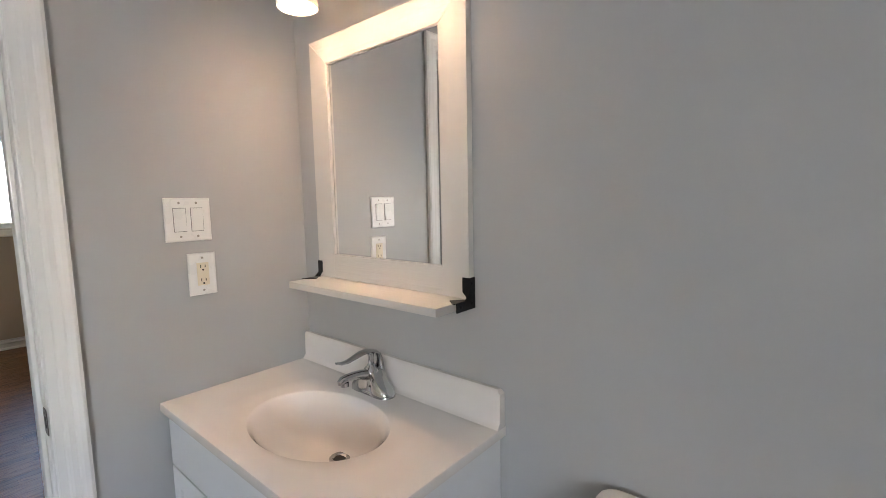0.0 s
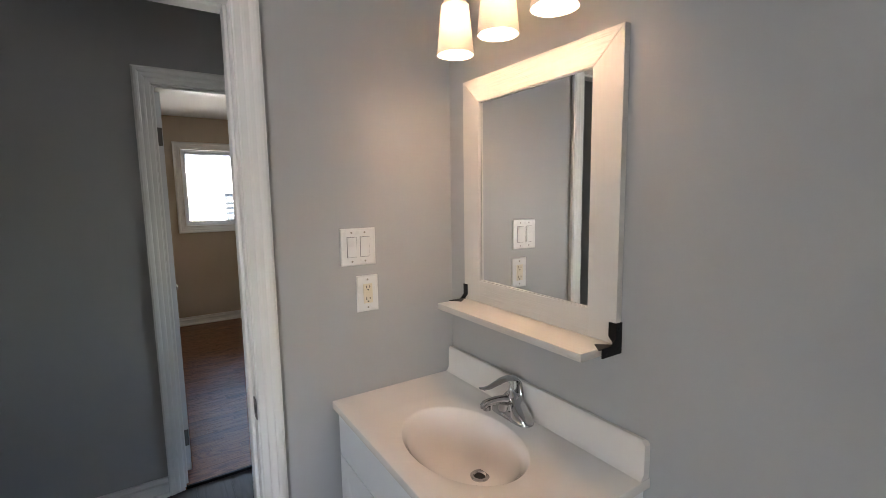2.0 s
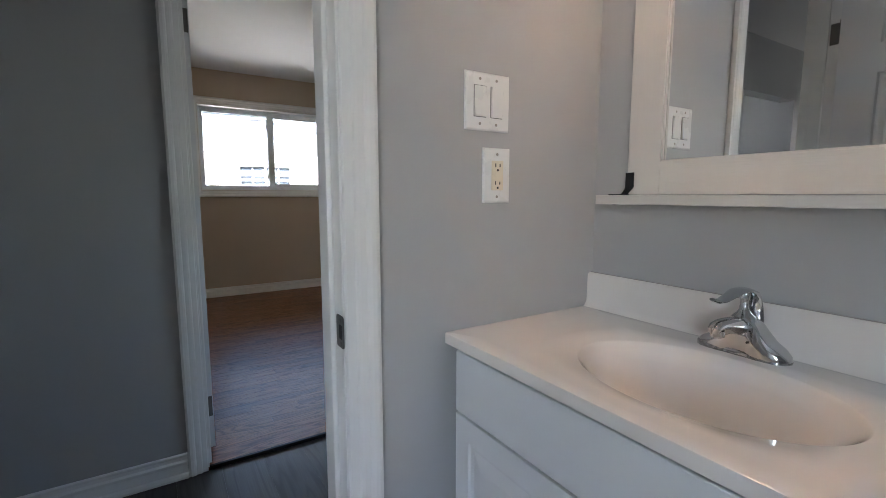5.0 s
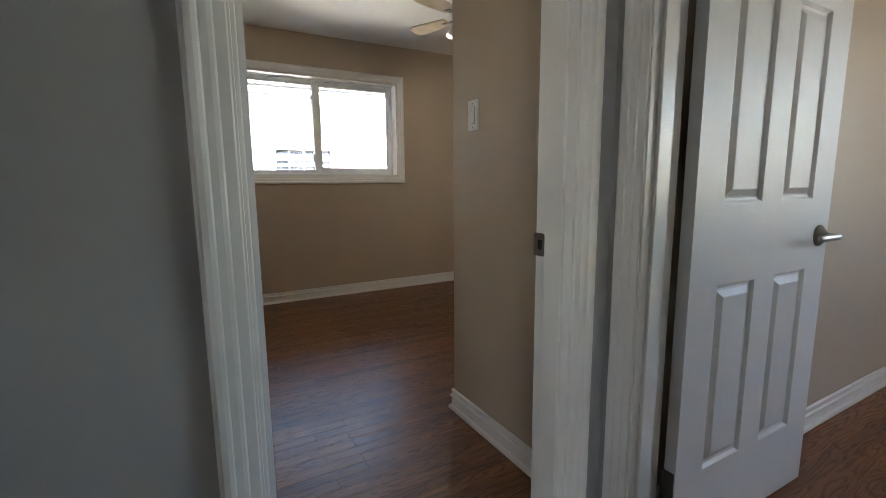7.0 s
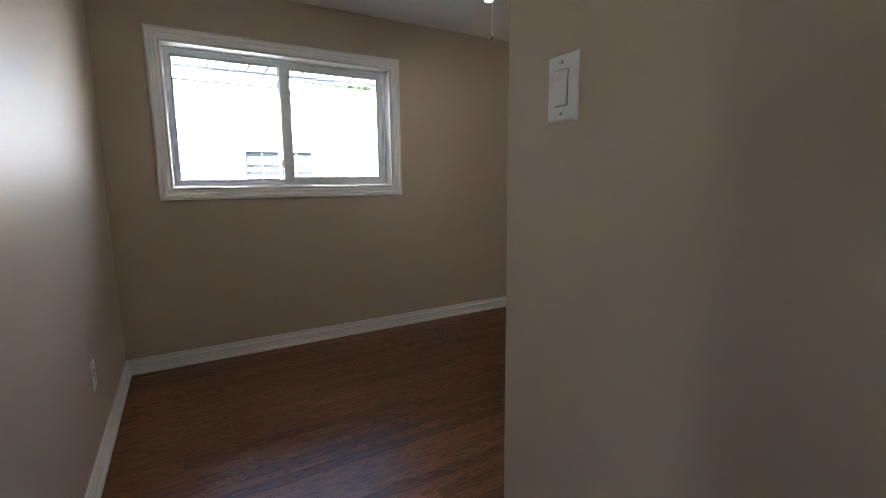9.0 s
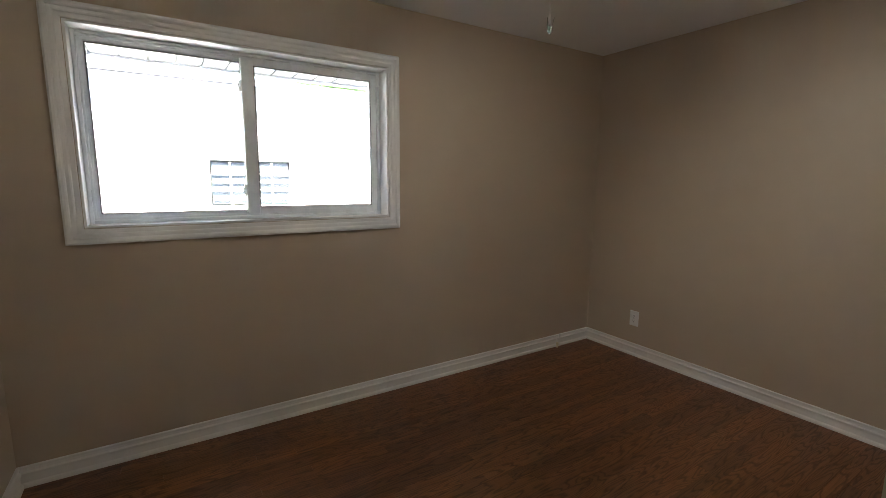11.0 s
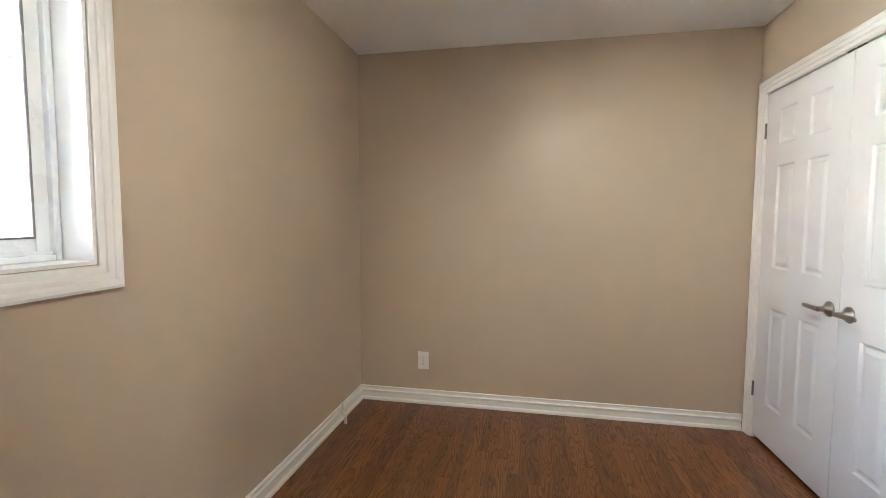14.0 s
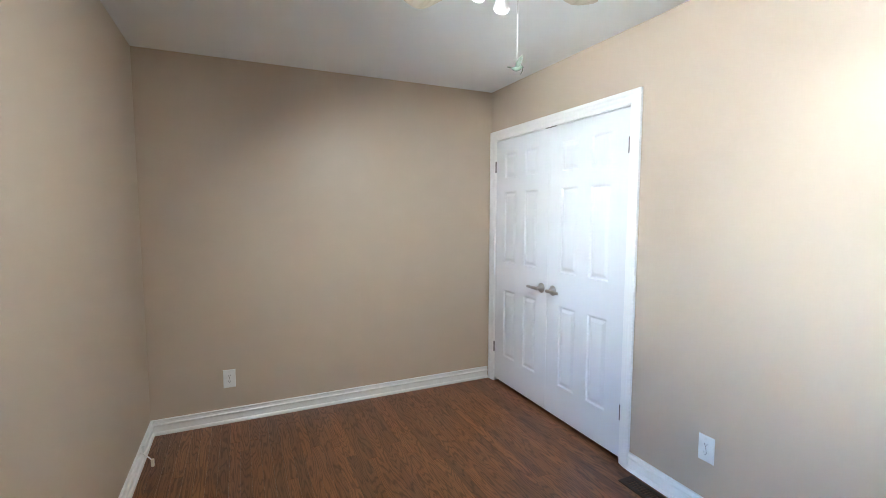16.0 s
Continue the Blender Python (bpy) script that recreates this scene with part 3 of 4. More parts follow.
baseboard("hall_baseboard_far", [(-4.0, 1.16), (-5.2, 1.16), (-5.2, 0.12), (-1.566, 0.12)], z=HALL_Z)
baseboard("hall_baseboard_corner", [(0.0, 1.131), (0.0, 1.16), (-0.064, 1.16)], z=HALL_Z)
baseboard("bathroom_baseboard", [(-1.566, 0.0), (-3.0, 0.0), (-3.0, -2.4), (0.0, -2.4), (0.0, -0.84)])
baseboard("next_room_baseboard", [(2.97, -2.4), (2.97, 1.16), (0.12, 1.16), (0.12, 1.131)])

# ---- bedroom window ----
W = thing("window_1", pose(0.133, 4.775, 1.18), "white vinyl sliding window with two sashes and a moulded casing", "window", kind="structure")
bm = bmesh.new()
sweep(bm, [(-0.636, 1.172), (-0.636, 2.083), (0.901, 2.083), (0.901, 1.172)], CASING, lambda a, b, h: (a, 4.625 - h, b), closed=True)
part("casing", bm, TRIM, W)
# jamb liner
x0, x1, z0, z1 = WIN
part("jamb_liner", boxes((x0, x0 + 0.010, 4.619, 4.755, z0, z1), (x1 - 0.010, x1, 4.619, 4.755, z0, z1), (x0 + 0.010, x1 - 0.010, 4.619, 4.755, z1 - 0.010, z1), (x0 + 0.010, x1 - 0.010, 4.619, 4.755, z0, z0 + 0.010)), TRIM, W)


def ring(xa, xb, za, zb, w, ya, yb, bevel=0.003):
    bl, br, bb, bt = w
    return boxes((xa, xa + bl, ya, yb, za, zb), (xb - br, xb, ya, yb, za, zb), (xa + bl, xb - br, ya, yb, za, za + bb), (xa + bl, xb - br, ya, yb, zb - bt, zb), bevel=bevel)


fx0, fx1, fz0, fz1 = x0 + 0.011, x1 - 0.011, z0 + 0.011, z1 - 0.011
FR = part("window_frame", ring(fx0, fx1, fz0, fz1, (0.018, 0.018, 0.018, 0.014), 4.720, 4.835), VINYL, W)
# tracks of the slider
part("track", boxes((fx0 + 0.018, fx1 - 0.018, 4.732, 4.737, fz0 + 0.018, fz0 + 0.028), (fx0 + 0.018, fx1 - 0.018, 4.775, 4.780, fz0 + 0.018, fz0 + 0.028)), VINYL, FR)
part("track", boxes((fx0 + 0.018, 0.10, 4.732, 4.737, fz1 - 0.024, fz1 - 0.014), (fx0 + 0.018, 0.10, 4.775, 4.780, fz1 - 0.030, fz1 - 0.014)), VINYL, FR)
for ya, yb, deep in ((4.732, 4.737, 0.010), (4.752, 4.757, 0.006), (4.775, 4.780, 0.014)):
    part("track", boxes((fx0 + 0.018, fx0 + 0.018 + deep, ya, yb, fz0 + 0.028, fz1 - 0.030), bevel=0.001), VINYL, FR)
S1 = part("sash", ring(fx0 + 0.012, 0.130, fz0 + 0.018, fz1 - 0.014, (0.030, 0.040, 0.024, 0.022), 4.781, 4.809), VINYL, W, "outer white sash")
S2 = part("sash", ring(0.086, fx1 - 0.012, fz0 + 0.016, fz1 - 0.012, (0.064, 0.042, 0.046, 0.042), 4.739, 4.773), VINYL, W, "inner white sash with wide rails")
for nm, sash, r in (("pane", S1, (fx0 + 0.034, 0.098, 4.793, 4.797, fz0 + 0.034, fz1 - 0.030)), ("pane", S2, (0.144, fx1 - 0.046, 4.754, 4.758, fz0 + 0.056, fz1 - 0.048))):
    g = part(nm, boxes(r), GLASS, sash, "clear glass pane")
    g.visible_shadow = False
for sash, (xa, xb, za, zb), yy in ((S1, (fx0 + 0.042, 0.090, fz0 + 0.042, fz1 - 0.036), 4.808), (S2, (0.150, fx1 - 0.054, fz0 + 0.062, fz1 - 0.054), 4.770)):
    part("gasket", ring(xa, xb, za, zb, (0.006, 0.006, 0.006, 0.006), yy - 0.032, yy - 0.025, bevel=0), GAP, sash, "grey glazing gasket")
for z in (1.345, 1.905):
    bm = bmesh.new()
    box(bm, 0.072, 0.086, 4.747, 4.761, z - 0.030, z + 0.030, bevel=0.003)
    tube(bm, [(0.076, 4.745, z - 0.024), (0.067, 4.733, z), (0.076, 4.745, z + 0.024)], 0.004, 8)
    part("latch", bm, VINYL, S2, "white sash latch")
# small bathroom and other windows are plain openings with a frame
for nm, ax, f, r in (("bathroom_window", "y", (-2.50, -2.42), (-2.86, -2.16, 0.85, 1.78)), ("side_room_window", "y", (3.52, 3.60), (-4.0, -2.8, 1.0, 2.0)), ("next_room_window", "x", (3.0, 3.08), (-1.2, 0.0, 1.0, 2.0))):
    a, b, c, d = r
    o = 0.045
    its = [(a, a + o, c, d), (b - o, b, c, d), (a + o, b - o, c, c + o), (a + o, b - o, d - o, d), ((a + b) / 2 - 0.02, (a + b) / 2 + 0.02, c + o, d - o)]
    bm = boxes(*(((p, q, *f, s, t) if ax == "y" else (*f, p, q, s, t)) for p, q, s, t in its))
    solid(nm, bm, VINYL, "white framed window in an outer wall", "window", "structure")

# ---- plates on the walls ----


def wall_plate(name, m, label, category, gangs, kind):
    """A cover plate in its own x (across), z (up), standing out along -y."""
    t = thing(name, m, label, category)
    w = 0.077 if gangs == 1 else 0.123
    bm = bmesh.new()
    rings = []
    for ins, dep in ((0, 0), (0, 0.003), (0.0025, 0.0055), (0.004, 0.006)):
        a, b = w / 2 - ins, 0.0622 - ins
        rings.append([(-a, -dep, -b), (a, -dep, -b), (a, -dep, b), (-a, -dep, b)])
    loft(bm, rings)
    part("cover_plate", bm, PLATE, t, local=True)
    for k in range(gangs):
        cx = (k - (gangs - 1) / 2) * 0.046
        if kind == "rocker":
            part("bezel", boxes((cx - 0.0170, cx + 0.0170, -0.0068, -0.0055, -0.0340, 0.0340)), GAP, t, "thin grey seam", local=True)
            b2 = bmesh.new()
            s = 1 if k == 0 else -1
            loft(b2, [[(cx - 0.0155, -0.006, z), (cx + 0.0155, -0.006, z), (cx + 0.0155, -0.0090 - d, z), (cx - 0.0155, -0.0090 - d, z)] for z, d in ((-0.0325, 0.0016 * s + 0.001), (0.0, 0.0), (0.0325, -0.0016 * s + 0.001))])
            part("rocker", b2, PLATE, t, "white rocker switch", local=True)
        elif kind == "gfci":
            part("receptacle", boxes((cx - 0.0165, cx + 0.0165, -0.0085, -0.0055, -0.0335, 0.0335), bevel=0.001), IVORY, t, "ivory ground-fault outlet", local=True)
            part("buttons", boxes((cx - 0.008, cx + 0.008, -0.0100, -0.0084, -0.0065, -0.0012), (cx - 0.008, cx + 0.008, -0.0100, -0.0084, 0.0012, 0.0065)), IVORY, t, local=True)
            for cz in (-0.020, 0.020):
                slots(t, cx, cz, -0.0086)
        else:
            for cz in (-0.0195, 0.0195):
                b2 = bmesh.new()
                pts = [(0.0172 * max(-0.86, min(0.86, math.cos(a))), 0.0155 * math.sin(a)) for a in (2 * math.pi * i / 20 for i in range(20))]
                loft(b2, [[(cx + x, -d, cz + z) for x, z in pts] for d in (0.0055, 0.0078)])
                part("receptacle", b2, PLATE, t, local=True)
                slots(t, cx, cz, -0.0079)
    for cz in ((-0.048, 0.048) if kind != "duplex" else (0.0,)):
        for k in range(gangs):
            b2 = bmesh.new()
            cx = (k - (gangs - 1) / 2) * 0.046
            turned(b2, Matrix.Translation((cx, -0.0058, cz)) @ Euler((radians(90), 0, 0)).to_matrix().to_4x4(), [(0.0034, 0), (0.0034, 0.0006), (0.002, 0.0011)], 10)
            part("screw", b2, NICKEL, t, local=True)
    return t


def slots(t, cx, cz, y):
    for dx, hh in ((-0.0062, 0.0042), (0.0062, 0.0036)):
        part("slot", boxes((cx + dx - 0.0011, cx + dx + 0.0011, y - 0.0006, y + 0.001, cz + 0.003 - hh, cz + 0.003 + hh)), SLOT, t, "dark slot", local=True)
    bm = bmesh.new()
    turned(bm, Matrix.Translation((cx, y + 0.001, cz - 0.0075)) @ Euler((radians(90), 0, 0)).to_matrix().to_4x4(), [(0.0027, 0), (0.0027, 0.0016)], 10)
    part("ground_hole", bm, SLOT, t, "dark round hole", local=True)


wall_plate("light_switch", pose(-0.378, 0.0, 1.322), "white double rocker switch plate on the grey wall", "switch", 2, "rocker")
wall_plate("outlet", pose(-0.350, 0.0, 1.161), "white outlet plate with an ivory ground-fault receptacle", "outlet", 1, "gfci")
wall_plate("light_switch", pose(0.067, 1.933, 1.375, 0, 0, -90), "white single rocker switch plate on the beige wall", "switch", 1, "rocker")
wall_plate("outlet", pose(2.872, 4.158, 0.307, 0, 0, -90), "white duplex outlet low on the beige wall", "outlet", 1, "duplex")
wall_plate("outlet", pose(0.873, 2.103, 0.343, 0, 0, 180), "white duplex outlet beside the closet", "outlet", 1, "duplex")
wall_plate("outlet", pose(-0.975, 3.58, 0.40, 0, 0, 90), "white duplex outlet near the window corner", "outlet", 1, "duplex")

# ---- bathroom things ----
def vanity():
    t = thing("vanity_cabinet", pose(-0.235, -0.415, 0), "white vanity cabinet with raised-panel doors below a sink", "cabinet")
    xf = -0.462
    part("body", boxes((-0.45, -0.004, -0.818, -0.800, 0.09, 0.786), (-0.45, -0.004, -0.046, -0.028, 0.09, 0.786), (-0.45, -0.004, -0.800, -0.046, 0.09, 0.108), (-0.016, -0.004, -0.800, -0.046, 0.108, 0.786), (-0.385, -0.004, -0.810, -0.036, 0.0, 0.09)), CABINET, t)
    part("face_frame", boxes((xf + 0.001, -0.45, -0.818, -0.028, 0.09, 0.786)), CABINET, t)
    part("drawer_front", boxes((xf - 0.018, xf, -0.814, -0.032, 0.640, 0.778), bevel=0.003), CABINET, t, "plain false drawer front")
    for a, b in ((-0.814, -0.4245), (-0.4215, -0.032)):
        bm = bmesh.new()
        z0, z1 = 0.105, 0.634
        rings = []
        for ins, x in ((0, xf), (0, xf - 0.017), (0.002, xf - 0.018), (0.050, xf - 0.018), (0.054, xf - 0.0135), (0.062, xf - 0.0120), (0.068, xf - 0.0130), (0.088, xf - 0.0175), (0.090, xf - 0.0180)):
            rings.append([(x, a + ins, z0 + ins), (x, b - ins, z0 + ins), (x, b - ins, z1 - ins), (x, a + ins, z1 - ins)])
        loft(bm, rings)
        part("door", bm, CABINET, t, "raised-panel cabinet door")
    # top with its moulded bowl
    top = thing("washbasin", pose(-0.243, -0.414, 0.786), "glossy white cultured-marble vanity top with a moulded oval basin", "sink")
    cx, cy, a, b = -0.272, -0.442, 0.192, 0.135
    x0, x1, y0, y1, zt = -0.486, -0.002, -0.828, -0.003, 0.812

    def height(x, y):
        """Nested ovals whose centres shift towards the wall as they go down."""
        r = 1.0
        for _ in range(14):
            r = 0.5 * r + 0.5 * math.hypot((x - cx - max(0.0, 1 - r) * 0.064) / b, (y - cy) / a)
        if r >= 1.13:
            return zt
        return zt - 0.137 * (1 - (r / 1.13) ** 2.9) ** 1.34
    bm = bmesh.new()
    turns = sorted([2 * math.pi * k / 128 + 0.01 for k in range(128)] + [math.atan2((yc - cy) / a, (xc - cx) / b) % (2 * math.pi) for xc in (x0, x1) for yc in (y0, y1)])
    rows = []
    for r in (0.03, 0.1, 0.2, 0.3, 0.4, 0.5, 0.6, 0.68, 0.75, 0.81, 0.86, 0.90, 0.94, 0.97, 1.0, 1.03, 1.06, 1.085, 1.105, 1.12, 1.13):
        z = zt - 0.137 * max(0.0, 1 - (r / 1.13) ** 2.9) ** 1.34
        rows.append([bm.verts.new((cx + max(0.0, 1 - r) * 0.064 + r * b * math.cos(q), cy + r * a * math.sin(q), z)) for q in turns])
    for share in (0.33, 0.67, 1.0):
        row = []
        for v, q in zip(rows[20], turns):
            dx, dy = b * math.cos(q), a * math.sin(q)
            k = min(((x1 if dx > 0 else x0) - cx) / dx if abs(dx) > 1e-9 else 1e9, ((y1 if dy > 0 else y0) - cy) / dy if abs(dy) > 1e-9 else 1e9)
            row.append(bm.verts.new((v.co.x + (cx + dx * k - v.co.x) * share, v.co.y + (cy + dy * k - v.co.y) * share, zt)))
        rows.append(row)
    n = len(turns)
    for p, q in zip(rows, rows[1:]):
        for i in range(n):
            bm.faces.new((p[i], p[(i + 1) % n], q[(i + 1) % n], q[i]))
    bm.faces.new(rows[0])
    edge = rows[-1]

    def lower(v, out, z):
        return bm.verts.new((v.co.x + out * (1 if v.co.x > x1 - 1e-4 else -1 if v.co.x < x0 + 1e-4 else 0), v.co.y + out * (-1 if v.co.y < y0 + 1e-4 else 0), z))
    prev = edge
    for out, z in ((0.0025, zt - 0.0012), (0.0035, zt - 0.004), (0.0035, zt - 0.024), (0.0, zt - 0.026)):
        nxt = [lower(v, out, z) for v in edge]
        for k in range(len(edge)):
            bm.faces.new((prev[k], nxt[k], nxt[(k + 1) % len(edge)], prev[(k + 1) % len(edge)]))
        prev = nxt
    part("basin_top", bm, MARBLE, top, smooth=True)
    bm = bmesh.new()
    sweep(bm, [(-0.001, -0.829), (-0.001, -0.003)], [(0, 0.806), (0, 0.902), (0.004, 0.906), (0.014, 0.906), (0.019, 0.902), (0.0205, 0.896), (0.022, 0.826), (0.030, 0.814), (0.036, 0.810), (0.036, 0.806)], lambda p, q, h: (p, q, h))
    # the free end is cut back at its top corner
    cut = bmesh.ops.bisect_plane(bm, geom=bm.verts[:] + bm.edges[:] + bm.faces[:], plane_co=(0, -0.829, 0.896), plane_no=(0, -1, 1), clear_outer=True)
    bmesh.ops.edgeloop_fill(bm, edges=[e for e in cut["geom_cut"] if isinstance(e, bmesh.types.BMEdge)])
    bmesh.ops.recalc_face_normals(bm, faces=bm.faces)
    part("backsplash", bm, MARBLE, top, smooth=True)
    dz = height(-0.205, -0.436)
    bm = bmesh.new()
    m = pose(-0.205, -0.436, dz - 0.0005, 0, 0, 0)
    turned(bm, m, [(0.0285, 0), (0.0285, 0.004), (0.026, 0.006), (0.0195, 0.0055), (0.0165, 0.002), (0.0165, 0.001)], 28)
    dr = part("drain", bm, CHROME, top, "chrome drain ring", smooth=True)
    bm = bmesh.new()
    turned(bm, m, [(0.0160, 0.0012), (0.0160, 0.0022), (0.001, 0.0024)], 20)
    part("drain_hole", bm, SLOT, dr, "dark drain opening")
    return t


vanity()


def faucet():
    t = thing("faucet", pose(-0.066, -0.418, 0.812), "chrome single-lever centerset faucet on the vanity top", "faucet")
    y = -0.418
    # base plate with a body that slopes down to both ends
    bm = bmesh.new()
    rings = []
    for s, wx, h in ((-0.082, 0.006, 0.006), (-0.078, 0.016, 0.012), (-0.066, 0.026, 0.022), (-0.050, 0.029, 0.032), (-0.036, 0.030, 0.048), (-0.024, 0.030, 0.064), (-0.014, 0.0255, 0.072), (0, 0.025, 0.076), (0.014, 0.0255, 0.072), (0.024, 0.030, 0.064), (0.036, 0.030, 0.048), (0.050, 0.029, 0.032), (0.066, 0.026, 0.022), (0.078, 0.016, 0.012), (0.082, 0.006, 0.006)):
        rg = []
        for k in range(15):
            a = math.pi * k / 14
            taper = 1 - 0.10 * (math.sin(a) ** 2) * min(1, h / 0.05)
            rg.append((-0.066 + wx * math.cos(a) * taper, y + s, 0.812 + h * min(1.0, math.sin(a) * 1.5) ** 0.62 if 0 < k < 14 else 0.812))
        rings.append(rg)
    loft(bm, rings)
    body = part("body", bm, CHROME, t, smooth=True)
    bm = bmesh.new()
    loft(bm, [[(-0.066 + (0.029 + g) * math.copysign(abs(math.cos(q)) ** 0.8, math.cos(q)), y + (0.083 + g) * math.copysign(abs(math.sin(q)) ** 0.8, math.sin(q)), z) for q in (2 * math.pi * k / 40 for k in range(40))] for z, g in ((0.8115, 0.0), (0.817, 0.0), (0.821, -0.002), (0.823, -0.006))])
    part("base_plate", bm, CHROME, t, smooth=True)
    bm = bmesh.new()
    tube(bm, [(-0.062, y, 0.856), (-0.085, y, 0.868), (-0.110, y, 0.876), (-0.135, y, 0.880), (-0.158, y, 0.881), (-0.172, y, 0.879), (-0.178, y, 0.874), (-0.179, y, 0.868)], [(0.021, 0.018), (0.018, 0.016), (0.0155, 0.0135), (0.0140, 0.0115), (0.0132, 0.0105), (0.0125, 0.010), (0.011, 0.010), (0.007, 0.008)], 20)
    sp = part("spout", bm, CHROME, t, smooth=True)
    bm = bmesh.new()
    turned(bm, pose(-0.165, y, 0.859), [(0.009, 0), (0.0115, 0.0012), (0.0115, 0.013)], 18)
    part("aerator", bm, CHROME, sp, smooth=True)
    # the lever rises from the back of the hub, arches forward and turns up at its tip
    bm = bmesh.new()
    tube(bm, [(-0.044, y, 0.862), (-0.041, y, 0.884), (-0.042, y, 0.904), (-0.047, y, 0.919), (-0.058, y, 0.931), (-0.078, y, 0.937), (-0.104, y, 0.937), (-0.131, y, 0.931), (-0.156, y, 0.926), (-0.176, y, 0.927), (-0.190, y, 0.932)],
         [(0.026, 0.012), (0.023, 0.010), (0.0205, 0.0085), (0.0195, 0.0075), (0.019, 0.0065), (0.018, 0.0055), (0.0155, 0.0048), (0.0125, 0.0044), (0.0105, 0.0042), (0.0095, 0.004), (0.006, 0.0028)], 18, up=(0.6, 0, 1))
    part("handle", bm, CHROME, t, "curved chrome lever", smooth=True)
    bm = bmesh.new()
    turned(bm, pose(-0.070, y, 0.870), [(0.0250, 0), (0.0250, 0.004), (0.0235, 0.009), (0.0185, 0.016), (0.0120, 0.022), (0.0078, 0.030), (0.0072, 0.044), (0.0095, 0.056), (0.008, 0.062)], 24)
    part("hub", bm, CHROME, t, smooth=True)
    bm = bmesh.new()
    turned(bm, Matrix.Translation((-0.0955, y - 0.020, 0.842)) @ Euler((0, radians(-90), 0)).to_matrix().to_4x4(), [(0.0022, -0.004), (0.0022, 0.0015), (0.001, 0.002)], 10)
    part("set_screw", bm, SLOT, body, "small dark set screw")
    return t


faucet()


def wall_mirror():
    t = thing("mirror", pose(0, -0.427, 1.115), "mirror in a thick white-painted wood frame above the vanity", "mirror")
    ya, yb, za, zb, w = -0.741, -0.113, 1.118, 1.868, 0.084
    xf, xb = -0.021, -0.002
    zi = zb - w + 0.008

    def board(name, pts, mat):
        bm = bmesh.new()
        mid = Vector((0, sum(p[0] for p in pts) / 4, sum(p[1] for p in pts) / 4))
        loft(bm, [[(x, mid.y + (y - mid.y) * k, mid.z + (z - mid.z) * k) for y, z in pts] for x, k in ((xb, 1), (xf + 0.001, 1), (xf, 0.997))])
        bmesh.ops.recalc_face_normals(bm, faces=bm.faces)
        part(name, bm, mat, t)
    # the top rail meets the stiles in mitres, the bottom rail butts against them
    board("rail", [(ya + w, zi), (yb - w, zi), (yb, zb), (ya, zb)], PAINTED)
    part("rail", boxes((xf, xb, ya + w, yb - w, za, za + w - 0.008), bevel=0.0009), PAINTED, t)
    board("stile", [(ya, za), (ya + w, za), (ya + w, zi), (ya, zb)], PAINTEDV)
    board("stile", [(yb - w, za), (yb, za), (yb, zb), (yb - w, zi)], PAINTEDV)
    # the glass sits a little askew in its rebate
    bm = boxes((-0.002, 0.002, -0.236, 0.236, za + w - 0.014, zb - w + 0.014))
    bmesh.ops.transform(bm, matrix=pose(-0.0122, (ya + yb) / 2, 0, 0, 0, -0.8), verts=bm.verts)
    part("glass", bm, MIRROR, t, "clear mirror glass")
    o = 0.0035
    y0, y1, z0, z1 = ya + w, yb - w, za + w - 0.008, zb - w + 0.008
    part("inner_bead", boxes((-0.0195, -0.0126, y0, y0 + o, z0, z1), (-0.0185, -0.0126, y1 - o, y1, z0, z1), (-0.0185, -0.0126, y0 + o, y1 - o, z0, z0 + o), (-0.0185, -0.0126, y0 + o, y1 - o, z1 - o, z1)), PAINTED, t)
    part("shelf", boxes((-0.138, -0.002, -0.733, -0.113, 1.096, 1.1165), bevel=0.0015), PAINTED, t, "narrow white wooden shelf")

    def bracket(yo, yi, s):
        """An angle iron: a gusset on the end, a leg up the frame and one along the shelf."""
        bm = bmesh.new()
        pts = [(-0.001, 1.172), (-0.0235, 1.172), (-0.0235, 1.135), (-0.040, 1.1185), (-0.074, 1.1185), (-0.074, 1.094), (-0.001, 1.094)]
        loft(bm, [[(x, yo, z) for x, z in pts], [(x, yo + s * 0.003, z) for x, z in pts]])
        p2 = [(yo, 1.172), (yi, 1.172), (yi, 1.136), (yo + s * 0.006, 1.1185), (yo, 1.1185)]
        loft(bm, [[(x, y, z) for y, z in p2] for x in (-0.0215, -0.0242)])
        p3 = [(yo, -0.024), (yo + s * 0.004, -0.024), (yi + s * 0.012, -0.056), (yi + s * 0.012, -0.060), (yo, -0.088)]
        loft(bm, [[(x, y, z) for y, x in p3] for z in (1.1168, 1.1190)])
        p = part("bracket", bm, BLACK, t, "black iron corner bracket")
        for x, z in ((-0.013, 1.158), (-0.013, 1.108), (-0.058, 1.106)):
            b2 = bmesh.new()
            turned(b2, Matrix.Translation((x, yo, z)) @ Euler((radians(90 * s), 0, 0)).to_matrix().to_4x4(), [(0.0045, 0), (0.004, 0.0015), (0.001, 0.002)], 10)
            part("screw", b2, BLACK, p, smooth=True)
    bracket(-0.7442, -0.722, 1)
    bracket(-0.1098, -0.132, -1)
    return t


wall_mirror()


